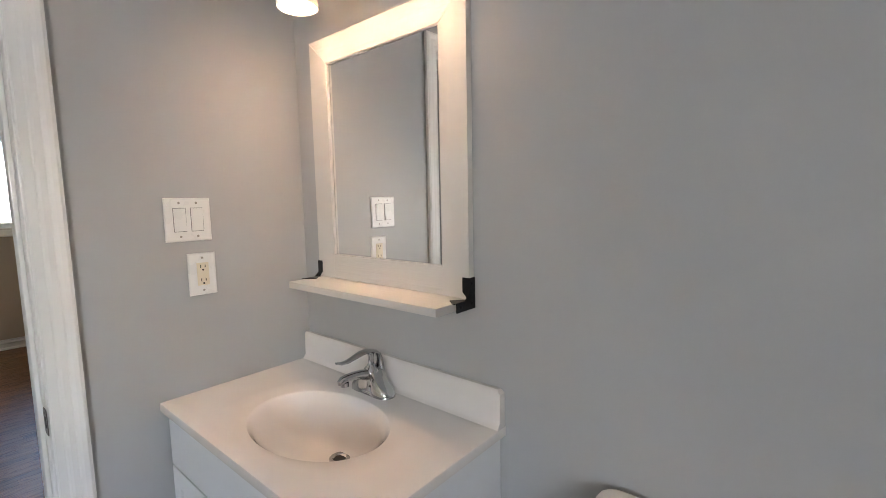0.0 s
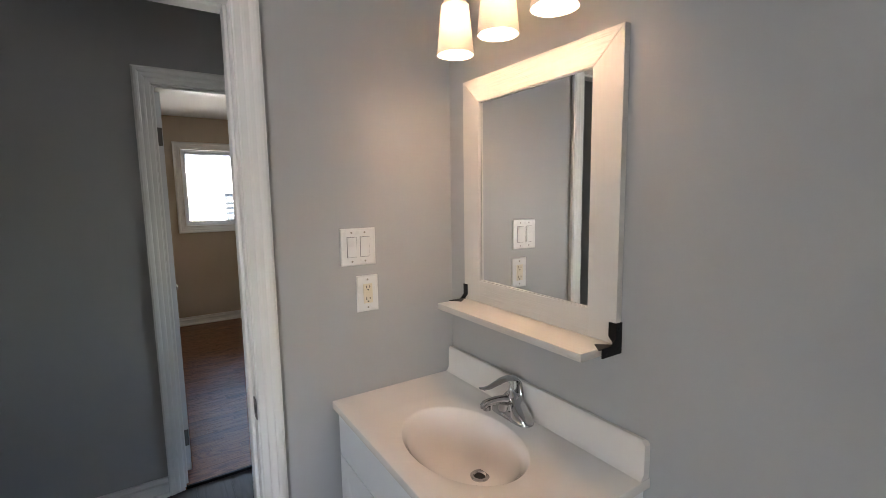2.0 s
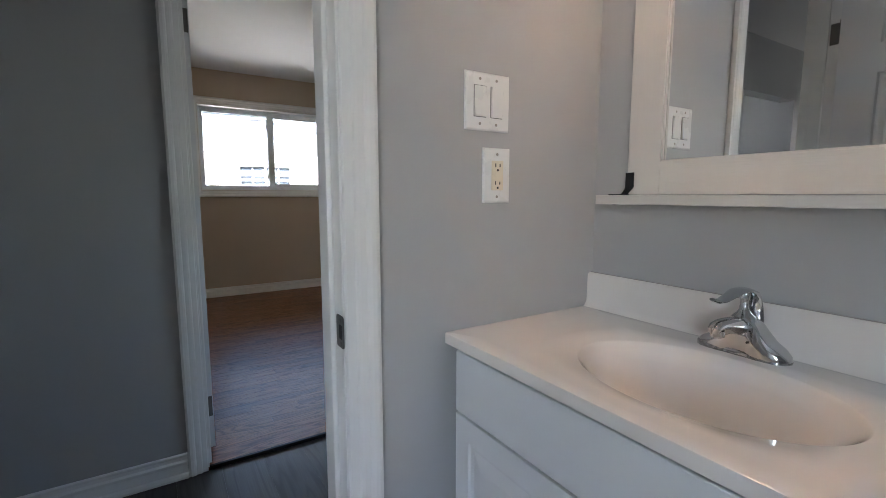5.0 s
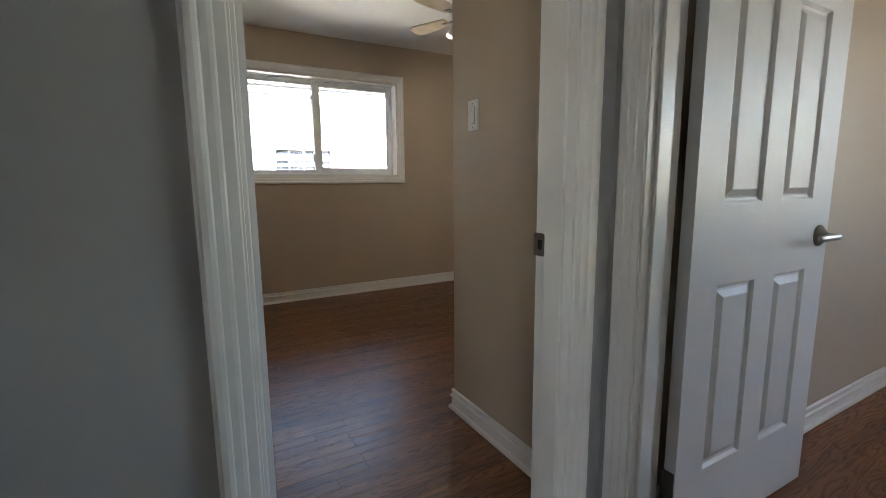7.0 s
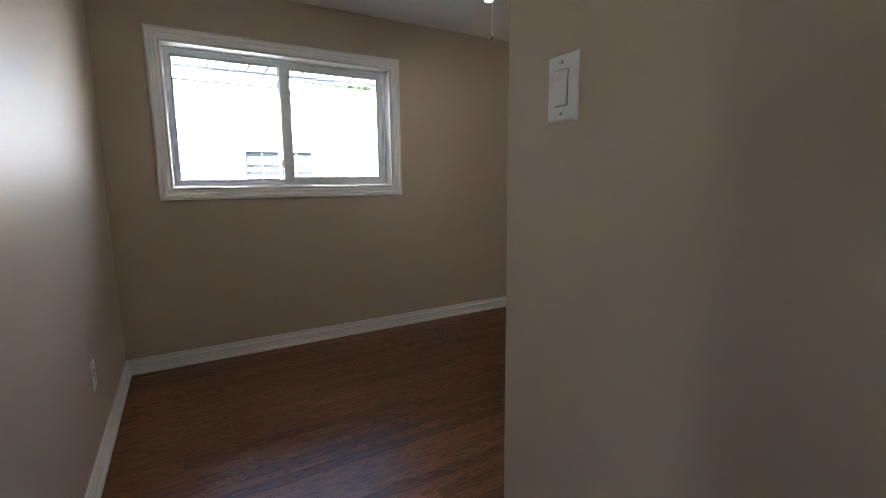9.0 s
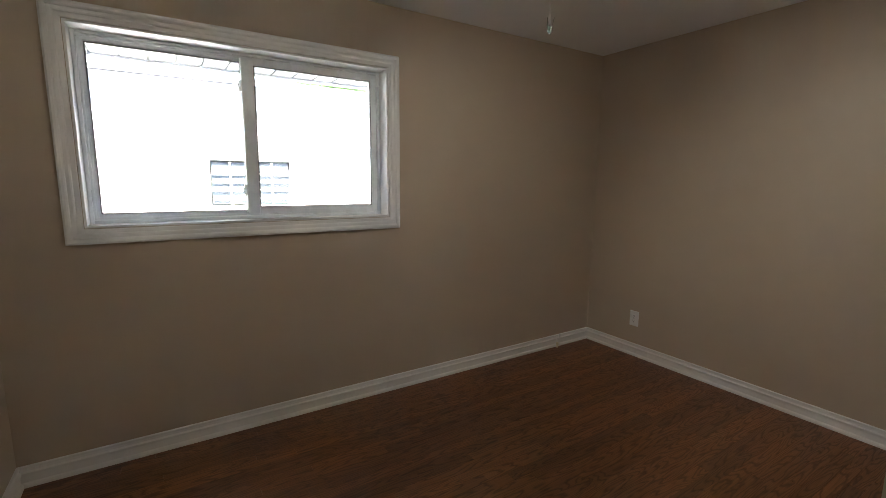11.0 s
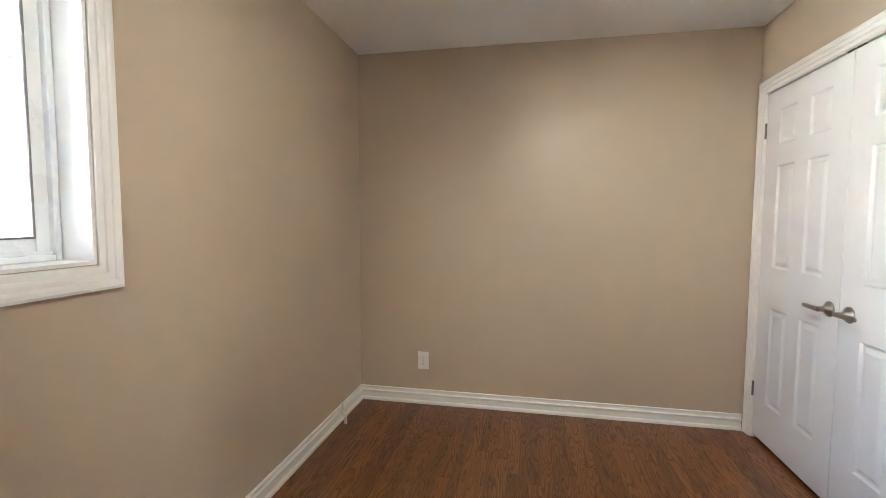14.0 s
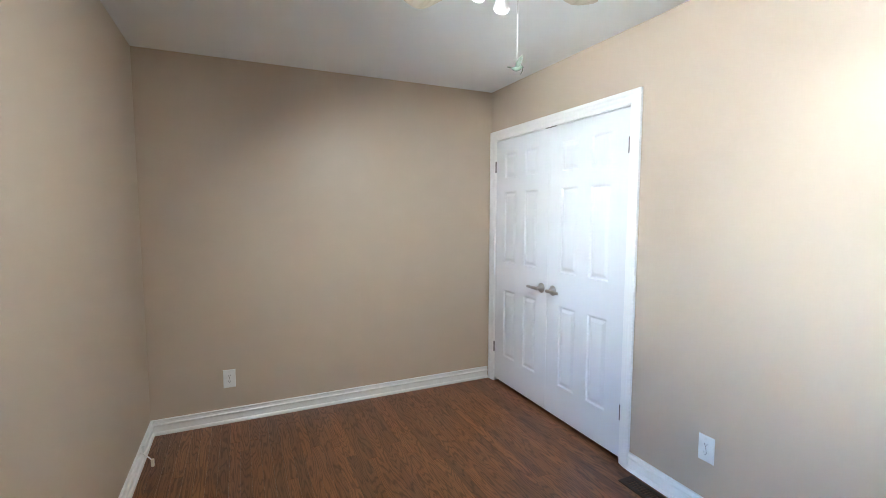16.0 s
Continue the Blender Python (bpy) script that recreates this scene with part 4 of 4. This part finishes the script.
def vanity_light():
    t = thing("vanity_light", pose(0, -0.43, 2.12), "brushed nickel wall light with three lit opal glass shades", "wall light")
    ys = (-0.229, -0.430, -0.631)
    bm = bmesh.new()
    rings = []
    for x, k in ((-0.001, 1.0), (-0.012, 1.0), (-0.020, 0.90), (-0.026, 0.70)):
        rings.append([(x, -0.43 + 0.075 * k * math.cos(a), 2.125 + 0.058 * k * math.sin(a)) for a in (2 * math.pi * i / 32 for i in range(32))])
    loft(bm, rings)
    part("back_plate", bm, NICKEL, t, smooth=True)
    bm = bmesh.new()
    tube(bm, [(-0.02, -0.43, 2.125), (-0.06, -0.43, 2.122), (-0.10, -0.43, 2.110)], 0.010, 12)
    tube(bm, [(-0.108, ys[0] + 0.02, 2.103), (-0.106, -0.31, 2.098), (-0.100, -0.37, 2.092), (-0.098, -0.43, 2.100), (-0.100, -0.49, 2.092), (-0.106, -0.55, 2.098), (-0.108, ys[2] - 0.02, 2.103)], [(0.0065, 0.0065)] * 7, 12)
    part("arm", bm, NICKEL, t, smooth=True)
    for y in ys:
        bm = bmesh.new()
        turned(bm, pose(-0.130, y, 2.055), [(0.030, 0), (0.034, 0.004), (0.034, 0.012), (0.026, 0.030), (0.016, 0.038), (0.012, 0.060), (0.001, 0.064)], 24)
        tube(bm, [(-0.130, y, 2.102), (-0.108, y, 2.103)], 0.0075, 12)
        so = part("socket", bm, NICKEL, t, "nickel socket cup", smooth=True)
        bm = bmesh.new()
        turned(bm, pose(-0.130, y, 1.912), [(0.0560, 0.000), (0.0565, 0.001), (0.0420, 0.143), (0.030, 0.146), (0.029, 0.143), (0.0390, 0.139), (0.0540, 0.001), (0.0560, 0.000)][:7], 32)
        bmesh.ops.delete(bm, geom=[f for f in bm.faces if len(f.verts) > 4], context="FACES_ONLY")
        part("shade", bm, SHADEGLASS, t, "lit opal glass shade, open below", smooth=True)
        bm = bmesh.new()
        turned(bm, pose(-0.130, y, 1.962), [(0.001, 0), (0.018, 0.005), (0.026, 0.021), (0.024, 0.040), (0.014, 0.064), (0.012, 0.088)], 20)
        part("bulb", bm, BULB, so, "lit bulb", smooth=True)
    return t


vanity_light()


def toilet():
    t = thing("toilet", pose(-0.36, -1.31, 0), "white ceramic toilet beside the vanity", "toilet")
    cy = -1.31

    def slab(x0, x1, hw, z0, z1, r, mat, name):
        bm = bmesh.new()
        rings = []
        for z, g in ((z0, -0.006), (z0 + 0.008, 0), (z1 - 0.010, 0), (z1 - 0.003, -0.004), (z1, -0.014)):
            pts = []
            for sx, sy, a0 in ((1, 1, 0), (-1, 1, 90), (-1, -1, 180), (1, -1, 270)):
                for k in range(5):
                    a = radians(a0 + 22.5 * k)
                    px = (x1 - r if sx > 0 else x0 + r) + (r + g) * math.cos(a)
                    py = cy + sy * (hw - r) + (r + g) * math.sin(a)
                    pts.append((px, py, z))
            rings.append(pts)
        loft(bm, rings)
        return part(name, bm, mat, t, smooth=True)
    slab(-0.205, -0.020, 0.215, 0.38, 0.739, 0.035, CERAMIC, "tank")
    slab(-0.222, -0.012, 0.232, 0.740, 0.776, 0.040, CERAMIC, "tank_lid")
    bm = bmesh.new()
    rings = []
    for z, rx, ry, cx in ((0.0, 0.20, 0.11, -0.33), (0.05, 0.19, 0.10, -0.33), (0.20, 0.17, 0.11, -0.36), (0.32, 0.22, 0.165, -0.42), (0.395, 0.245, 0.185, -0.44), (0.405, 0.235, 0.175, -0.44)):
        rings.append([(cx + rx * math.cos(a), cy + ry * math.sin(a), z) for a in (2 * math.pi * k / 28 for k in range(28))])
    loft(bm, rings)
    part("bowl", bm, CERAMIC, t, smooth=True)
    bm = bmesh.new()
    loft(bm, [[(-0.44 + (0.245 + g) * math.cos(a), cy + (0.185 + g) * math.sin(a), z) for a in (2 * math.pi * k / 28 for k in range(28))] for z, g in ((0.406, 0), (0.425, 0.003), (0.440, -0.006), (0.444, -0.03))])
    part("seat_lid", bm, PLATE, t, smooth=True)
    bm = bmesh.new()
    tube(bm, [(-0.207, cy + 0.15, 0.68), (-0.222, cy + 0.15, 0.68), (-0.226, cy + 0.10, 0.672)], [0.010, 0.007, 0.005], 10)
    part("flush_lever", bm, CHROME, t, smooth=True)


toilet()

# ---- bedroom things ----


def ceiling_fan():
    cx, cy = 0.845, 3.235
    t = thing("ceiling_fan", pose(cx, cy, H), "ceiling fan with four pale blades and a four-spot light", "ceiling fan")
    bm = bmesh.new()
    turned(bm, pose(cx, cy, 0), [(0.068, H - 0.001), (0.068, H - 0.012), (0.045, H - 0.040), (0.016, H - 0.055), (0.016, H - 0.085)], 28)
    part("canopy", bm, TRIM, t, smooth=True)
    bm = bmesh.new()
    turned(bm, pose(cx, cy, 0), [(0.030, 2.365), (0.085, 2.355), (0.112, 2.335), (0.115, 2.290), (0.095, 2.262), (0.060, 2.250), (0.055, 2.215), (0.040, 2.200), (0.012, 2.196)], 32)
    part("motor_housing", bm, TRIM, t, smooth=True)
    for k in range(4):
        m = pose(cx, cy, 2.285, 0, 0, 111 + 90 * k)
        bm = bmesh.new()
        outline = [(0.165, -0.045), (0.30, -0.058), (0.455, -0.064), (0.492, -0.057), (0.507, -0.034), (0.511, 0.0), (0.507, 0.034), (0.492, 0.057), (0.455, 0.064), (0.30, 0.058), (0.165, 0.045)]
        tilt = Euler((radians(11), 0, 0)).to_matrix()
        loft(bm, [[m @ (tilt @ Vector((x, y, z))) for x, y in outline] for z in (-0.0035, 0.0035)])
        bl = part("blade", bm, MAPLE, t, "pale wooden fan blade")
        bm = bmesh.new()
        arm = [m @ Vector(p) for p in ((0.085, 0, 0.010), (0.120, 0, -0.006), (0.150, 0, -0.012), (0.210, 0, -0.010))]
        tube(bm, arm, [(0.012, 0.005), (0.014, 0.004), (0.020, 0.0035), (0.030, 0.003)], 10)
        part("blade_arm", bm, NICKEL, bl, smooth=True)
    for a, low, watt in SPOTS:
        m = pose(cx, cy, 2.222, 0, 0, a)
        bm = bmesh.new()
        tube(bm, [m @ Vector(p) for p in ((0.03, 0, 0.005), (0.060, 0, 0.002), (0.078, 0, -0.012))], 0.007, 10)
        lm = m @ Matrix.Translation((0.080, 0, -0.018)) @ Euler((0, radians(148), 0)).to_matrix().to_4x4()
        turned(bm, lm, [(0.010, -0.010), (0.017, -0.004), (0.019, 0.020), (0.026, 0.050), (0.029, 0.058), (0.027, 0.058)], 20)
        h = part("spot_head", bm, TRIM, t, "white spotlight head", smooth=True)
        bm = bmesh.new()
        turned(bm, lm, [(0.026, 0.056), (0.024, 0.066), (0.016, 0.073), (0.001, 0.076)], 20)
        part("bulb", bm, SPOT, h, "white spot bulb", smooth=True)
    bm = bmesh.new()
    for k in range(21):
        turned(bm, pose(cx - 0.004, cy - 0.022, 2.198 - 0.0052 * k), [(0.0008, 0), (0.0019, 0.0019), (0.0008, 0.0038)], 6)
    part("pull_chain", bm, NICKEL, t, "thin pull chain")
    bm = bmesh.new()
    tube(bm, [(cx - 0.004, cy - 0.022, 2.092), (cx - 0.004, cy - 0.022, 1.937)], 0.0014, 6)
    part("pull_cord", bm, PLATE, t, "white pull cord")
    for dx, dy, z in ((-0.0025, 0.033, 2.132), (-0.062, -0.053, 2.122)):
        bm = bmesh.new()
        turned(bm, pose(cx + dx, cy + dy, z), [(0.002, 0), (0.0062, 0.003), (0.0068, 0.009), (0.0042, 0.026), (0.0022, 0.040)], 14)
        fob = part("pull_fob", bm, PLATE, t, "white tapered pull fob", smooth=True)
        bm = bmesh.new()
        tube(bm, [(cx + dx, cy + dy, z + 0.038), (cx + dx, cy + dy, 2.235)], 0.0013, 6)
        part("chain", bm, NICKEL, fob)
    return cx - 0.004, cy - 0.022


fx, fy = ceiling_fan()


def bird_ornament(x, y, z):
    """A small carved figure with raised wings, one plain mesh."""
    bm = bmesh.new()
    d = Vector((-0.54, -0.84, 0)).normalized()
    u = Vector((0, 0, 1))
    s = d.cross(u)

    def p(f, h, w=0.0):
        return Vector((x, y, z)) + d * f + u * h + s * w
    tube(bm, [p(-0.017, -0.001), p(-0.010, -0.005), p(0.0, -0.006), p(0.009, -0.004), p(0.013, 0.0), p(0.017, 0.001), p(0.020, -0.003)], [0.003, 0.0062, 0.0075, 0.0065, 0.0050, 0.0048, 0.0022], 12)
    tube(bm, [p(0.018, -0.002), p(0.019, -0.010), p(0.015, -0.018), p(0.012, -0.024)], [0.0022, 0.0016, 0.0012, 0.0005], 6)
    tube(bm, [p(-0.014, -0.002), p(-0.022, 0.000), p(-0.031, 0.002)], [(0.0045, 0.0022), (0.0055, 0.0018), (0.0045, 0.0012)], 8)
    for w in (-1, 1):
        loft(bm, [[p(0.008, 0.000, w * 0.004), p(-0.006, -0.001, w * 0.005), p(-0.006, 0.0004, w * 0.005), p(0.008, 0.0014, w * 0.004)],
                  [p(0.014, 0.017, w * 0.009), p(-0.003, 0.013, w * 0.009), p(-0.003, 0.014, w * 0.0095), p(0.014, 0.018, w * 0.0095)],
                  [p(0.019, 0.032, w * 0.011), p(0.012, 0.031, w * 0.011), p(0.012, 0.032, w * 0.0115), p(0.019, 0.033, w * 0.0115)]])
    return solid("hanging_ornament", bm, surface("green_white_enamel", (0.27, 0.33, 0.27), 0.22, 0.35, vary=1.0, scale=60, fine=90, bump=0.02), "small green and white winged ornament on the fan's pull cord", "ornament", smooth=True)


bird_ornament(fx, fy, 1.924)

# floor register
R = thing("floor_register", pose(1.10, 2.195, 0.004), "brown metal floor register by the baseboard", "vent")
part("frame", boxes((0.95, 0.985, 2.142, 2.245, -0.004, 0.006), (1.225, 1.258, 2.142, 2.245, -0.004, 0.006), (0.985, 1.225, 2.142, 2.165, -0.004, 0.006), (0.985, 1.225, 2.222, 2.245, -0.004, 0.006), bevel=0.0015), BRONZE, R)
part("backing", boxes((0.985, 1.225, 2.165, 2.222, -0.004, -0.001)), SLOT, R)
for k in range(15):
    part("slat", boxes((0.990 + 0.0162 * k, 0.9975 + 0.0162 * k, 2.165, 2.222, -0.001, 0.0050)), BRONZE, R)
# stub of white cable at the baseboard
C = thing("cable_stub", pose(2.42, 4.60, 0.05), "short white cable end sticking out of the baseboard", "cable")
bm = bmesh.new()
tube(bm, [(2.46, 4.618, 0.088), (2.455, 4.600, 0.086), (2.435, 4.575, 0.074), (2.415, 4.553, 0.062)], 0.0032, 8)
part("cable", bm, PLATE, C, smooth=True)
bm = bmesh.new()
box(bm, 2.404, 2.420, 4.540, 4.556, 0.022, 0.066, bevel=0.003)
part("connector", bm, IVORY, C, "small pale connector")
part("clip", boxes((2.500, 2.507, 4.600, 4.613, 0.070, 0.108), bevel=0.001), PLATE, C)

# ---- outside the window ----
solid("ground", boxes((-900, 900, 4.87, 900, -0.60, -0.45), (-900, 900, -900, -2.52, -0.60, -0.45), (-900, -5.32, -2.52, 4.87, -0.60, -0.45), (3.1, 900, -2.52, 4.87, -0.60, -0.45)), CONCRETE, "pale concrete ground round the houses", "ground", "structure")
OWN = thing("own_roof", pose(-1, 1.2, 2.6), "roof of the house with a white slatted soffit, coloured dark for shade, over the window", "roof", kind="structure")
part("roof_deck", boxes((-5.8, 3.6, -3.0, 5.42, 2.62, 2.72)), SHINGLE, OWN)
part("fascia", boxes((-5.8, 3.6, 5.42, 5.45, 2.105, 2.72)), ALUMINIUM, OWN, "white fascia board")
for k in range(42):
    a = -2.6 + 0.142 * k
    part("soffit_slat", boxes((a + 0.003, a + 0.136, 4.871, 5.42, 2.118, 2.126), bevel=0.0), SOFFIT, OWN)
part("soffit_backing", boxes((-5.8, 3.6, 4.871, 5.42, 2.128, 2.143)), SLOT, OWN)
part("fill_wall", boxes((-5.8, 3.6, 4.70, 4.87, 2.6, 2.62)), STUCCO, OWN)
N = thing("neighbour_house", pose(1, 7.2, -0.45), "white stucco house next door with a low roof and gutter", "house")
NW = (0.105, 0.935, 1.11, 1.61)
bm = bmesh.new()
a, b, c, d = NW
for it in ((-9, a, 7.2, 7.4, -0.45, 2.36), (b, 11, 7.2, 7.4, -0.45, 2.36), (a, b, 7.2, 7.4, -0.45, c), (a, b, 7.2, 7.4, d, 2.36), (-9, -8.8, 7.4, 14, -0.45, 2.36), (10.8, 11, 7.4, 14, -0.45, 2.36), (-8.8, 10.8, 13.8, 14, -0.45, 2.36)):
    box(bm, *it)
part("house_wall", bm, STUCCO, N)
bm = bmesh.new()
loft(bm, [[(x, 7.08, 2.362), (x, 7.08, 2.39), (x, 10.5, 2.75), (x, 14.3, 2.39), (x, 14.3, 2.362)] for x in (-9.4, 11.4)])
part("roof", bm, SHINGLE, N)
part("fascia", boxes((-9.4, 0.70, 7.05, 7.08, 2.345, 2.395)), ALUMINIUM, N, "white fascia board")
bm = bmesh.new()
loft(bm, [[(x, 7.08, 2.205), (x, 7.02, 2.200), (x, 6.97, 2.235), (x, 6.955, 2.285), (x, 6.95, 2.375), (x, 6.96, 2.385), (x, 7.08, 2.385)] for x in (0.70, 11.4)])
G = part("gutter", bm, ALUMINIUM, N, "white box gutter")
bm = bmesh.new()
tube(bm, [(0.66, 7.01, 2.34), (0.70, 7.01, 2.28), (0.74, 7.01, 2.25)], [(0.03, 0.03), (0.032, 0.032), (0.03, 0.03)], 12, up=(0, 1, 0))
part("gutter_end", bm, ALUMINIUM, G, smooth=True)
fr = 0.016
NWI = part("window", boxes((a, a + fr, 7.205, 7.26, c, d), (b - fr, b, 7.205, 7.26, c, d), (a + fr, b - fr, 7.205, 7.26, c, c + fr), (a + fr, b - fr, 7.205, 7.26, d - fr, d), ((a + b) / 2 - 0.012, (a + b) / 2 + 0.012, 7.205, 7.26, c + fr, d - fr)), ALUMINIUM, N, "white barred window")
part("sill", boxes((a - 0.03, b + 0.03, 7.12, 7.22, c - 0.045, c)), STUCCO, NWI)
part("pane", boxes((a + 0.03, b - 0.03, 7.232, 7.236, c + 0.03, d - 0.03)), DARKGLASS, NWI, "dim glass")
for k in (0.25, 0.75):
    x = a + (b - a) * k
    part("muntin", boxes((x - 0.007, x + 0.007, 7.214, 7.226, c + 0.03, d - 0.03)), VINYL, NWI)
for k in (0.18, 0.36, 0.53, 0.70):
    z = c + (d - c) * k
    part("bar", boxes((a + 0.03, b - 0.03, 7.209, 7.215, z - 0.007, z + 0.007)), VINYL, NWI)


def tree(x, y, z0, top, seed):
    rnd = random.Random(seed)
    t = thing("tree", pose(x, y, z0), "leafy green tree behind the house next door", "tree", "trees behind the house")
    h = top - z0
    bm = bmesh.new()
    tube(bm, [(x, y, z0), (x + 0.05, y, z0 + h * 0.3), (x - 0.05, y + 0.05, z0 + h * 0.6), (x, y, z0 + h * 0.85)], [0.20, 0.15, 0.10, 0.03], 10, up=(1, 0, 0))
    limbs = []
    for k in range(11):
        a, e = rnd.uniform(0, 6.28), rnd.uniform(0.25, 0.9)
        s = Vector((x, y, z0 + h * rnd.uniform(0.30, 0.7)))
        d = Vector((math.cos(a) * math.cos(e), math.sin(a) * math.cos(e), math.sin(e))) * h * rnd.uniform(0.22, 0.38)
        tube(bm, [s, s + d * 0.5 + Vector((0, 0, 0.1)), s + d], [0.07, 0.045, 0.012], 7, up=(0.3, 0.2, 1))
        limbs.append(s + d)
    part("trunk", bm, BARK, t, smooth=True)
    limbs.append(Vector((x, y, z0 + h * 0.88)))
    verts, faces = [], []
    for c in limbs:
        for k in range(650):
            g = Vector((rnd.gauss(0, 1), rnd.gauss(0, 1), rnd.gauss(0, 0.75))) * h * 0.085
            p = c + g
            u = Vector((rnd.uniform(-1, 1), rnd.uniform(-1, 1), rnd.uniform(-0.5, 1))).normalized()
            v = u.orthogonal().normalized()
            l, w = rnd.uniform(0.06, 0.11), rnd.uniform(0.03, 0.05)
            i = len(verts)
            verts += [p - u * l, p + v * w, p + u * l, p - v * w + u.cross(v) * 0.012]
            faces.append((i, i + 1, i + 2, i + 3))
    me = bpy.data.meshes.new("leaves")
    me.from_pydata(verts, [], faces)
    me.materials.append(LEAF)
    ob = new("crown", me)
    ob.parent = t
    ob.matrix_parent_inverse = PLACE[t].inverted()
    ob["kind"] = "stuff"


for tx, ty, tt, sd in ((12.6, 17.9, 6.2, 23), (4.9, 16.0, 5.6, 3), (6.4, 16.8, 5.9, 7), (8.3, 16.5, 5.7, 11), (10.4, 17.5, 6.0, 13)):
    tree(tx, ty, -0.45, tt, sd)

# ---- floor boards, last ----
BED = bpy.data.objects["bedroom_floor"]
HALL = bpy.data.objects["hall_floor"]
MESHES = {}


def board_mesh(length, width, mat, along, key):
    if key not in MESHES:
        bm = bmesh.new()
        g, c = 0.0002, 0.0004
        lx, ly = (length, width) if along == "x" else (width, length)
        rings = []
        for ins, z in ((g, -0.006), (g, -0.0012), (g + c, 0.0)):
            rings.append([(-lx / 2 + ins, -ly / 2 + ins, z), (lx / 2 - ins, -ly / 2 + ins, z), (lx / 2 - ins, ly / 2 - ins, z), (-lx / 2 + ins, ly / 2 - ins, z)])
        loft(bm, rings)
        MESHES[key] = finish(bm, mat)
    return MESHES[key]


def lay(name, floor, mat, along, x0, x1, y0, y1, width, lengths, seed, z=0.0):
    rnd = random.Random(seed)
    a0, a1, b0, b1 = (x0, x1, y0, y1) if along == "x" else (y0, y1, x0, x1)
    b = b0
    while b < b1 - 0.004:
        w = min(width, b1 - b)
        a = a0
        first = True
        while a < a1 - 0.004:
            l = rnd.choice(lengths)
            if first:
                l, first = round(l * rnd.choice((0.35, 0.6, 0.85)), 3), False
            l = min(l, a1 - a)
            if a1 - a - l < 0.15:
                l = a1 - a
            l = round(l, 3)
            me = board_mesh(l, w, mat, along, (name, l, round(w, 4)))
            ob = new(name, me)
            ca, cb = a + l / 2, b + w / 2
            ob.location = (*((ca, cb) if along == "x" else (cb, ca)), z + rnd.uniform(-0.0004, 0.0))
            ob.parent = floor
            a += l
        b += w


lay("floor_board", BED, OAK, "x", -0.975, 2.872, 2.103, 4.625, 0.0571, (0.62, 0.86, 1.1, 1.35, 1.6), 4)
lay("floor_board", BED, OAK, "x", -0.975, 0.067, 1.292, 2.103, 0.0571, (0.62, 0.86, 1.1), 5)
lay("floor_board", BED, OAK, "x", -0.906, -0.140, 1.168, 1.292, 0.062, (0.86, 1.1), 6)
lay("floor_plank", HALL, LAMINATE, "y", -2.33, 0.0, 0.12, 1.154, 0.163, (1.2,), 7, HALL_Z)
solid("hall_floor_rest", boxes(*((-5.2 + 0.163 * k, -5.2 + 0.163 * (k + 1) - 0.001, 0.12, 1.16, HALL_Z - 0.006, HALL_Z) for k in range(17))), LAMREST, "grey-brown laminate planks in the hall", "floor", "stuff")
solid("bathroom_floor_planks", boxes(*((-3.0 + 0.1634 * k, min(0.0, -3.0 + 0.1634 * (k + 1) - 0.001), -2.4, 0.12, HALL_Z - 0.008, -0.0005) for k in range(19))), LAMREST, "grey-brown laminate planks in the bathroom", "floor", "stuff")
solid("next_room_boards", boxes(*((0.0, 2.97, -2.4 + 0.0571 * k, -2.4 + 0.0571 * (k + 1) - 0.0008, -0.006, -0.0005) for k in range(62))), OAKREST, "dark strip-oak boards in the next room", "floor", "stuff")
solid("side_room_boards", boxes(*((-5.2, -1.15, 1.28 + 0.0571 * k, 1.28 + 0.0571 * (k + 1) - 0.0008, -0.006, -0.0005) for k in range(39))), OAKREST, "dark strip-oak boards in the side room", "floor", "stuff")
solid("threshold", boxes((-0.906, -0.140, 1.153, 1.169, HALL_Z - 0.006, 0.003), bevel=0.002), BLACK, "dark strip between laminate and oak in the bedroom doorway", "threshold", "structure")
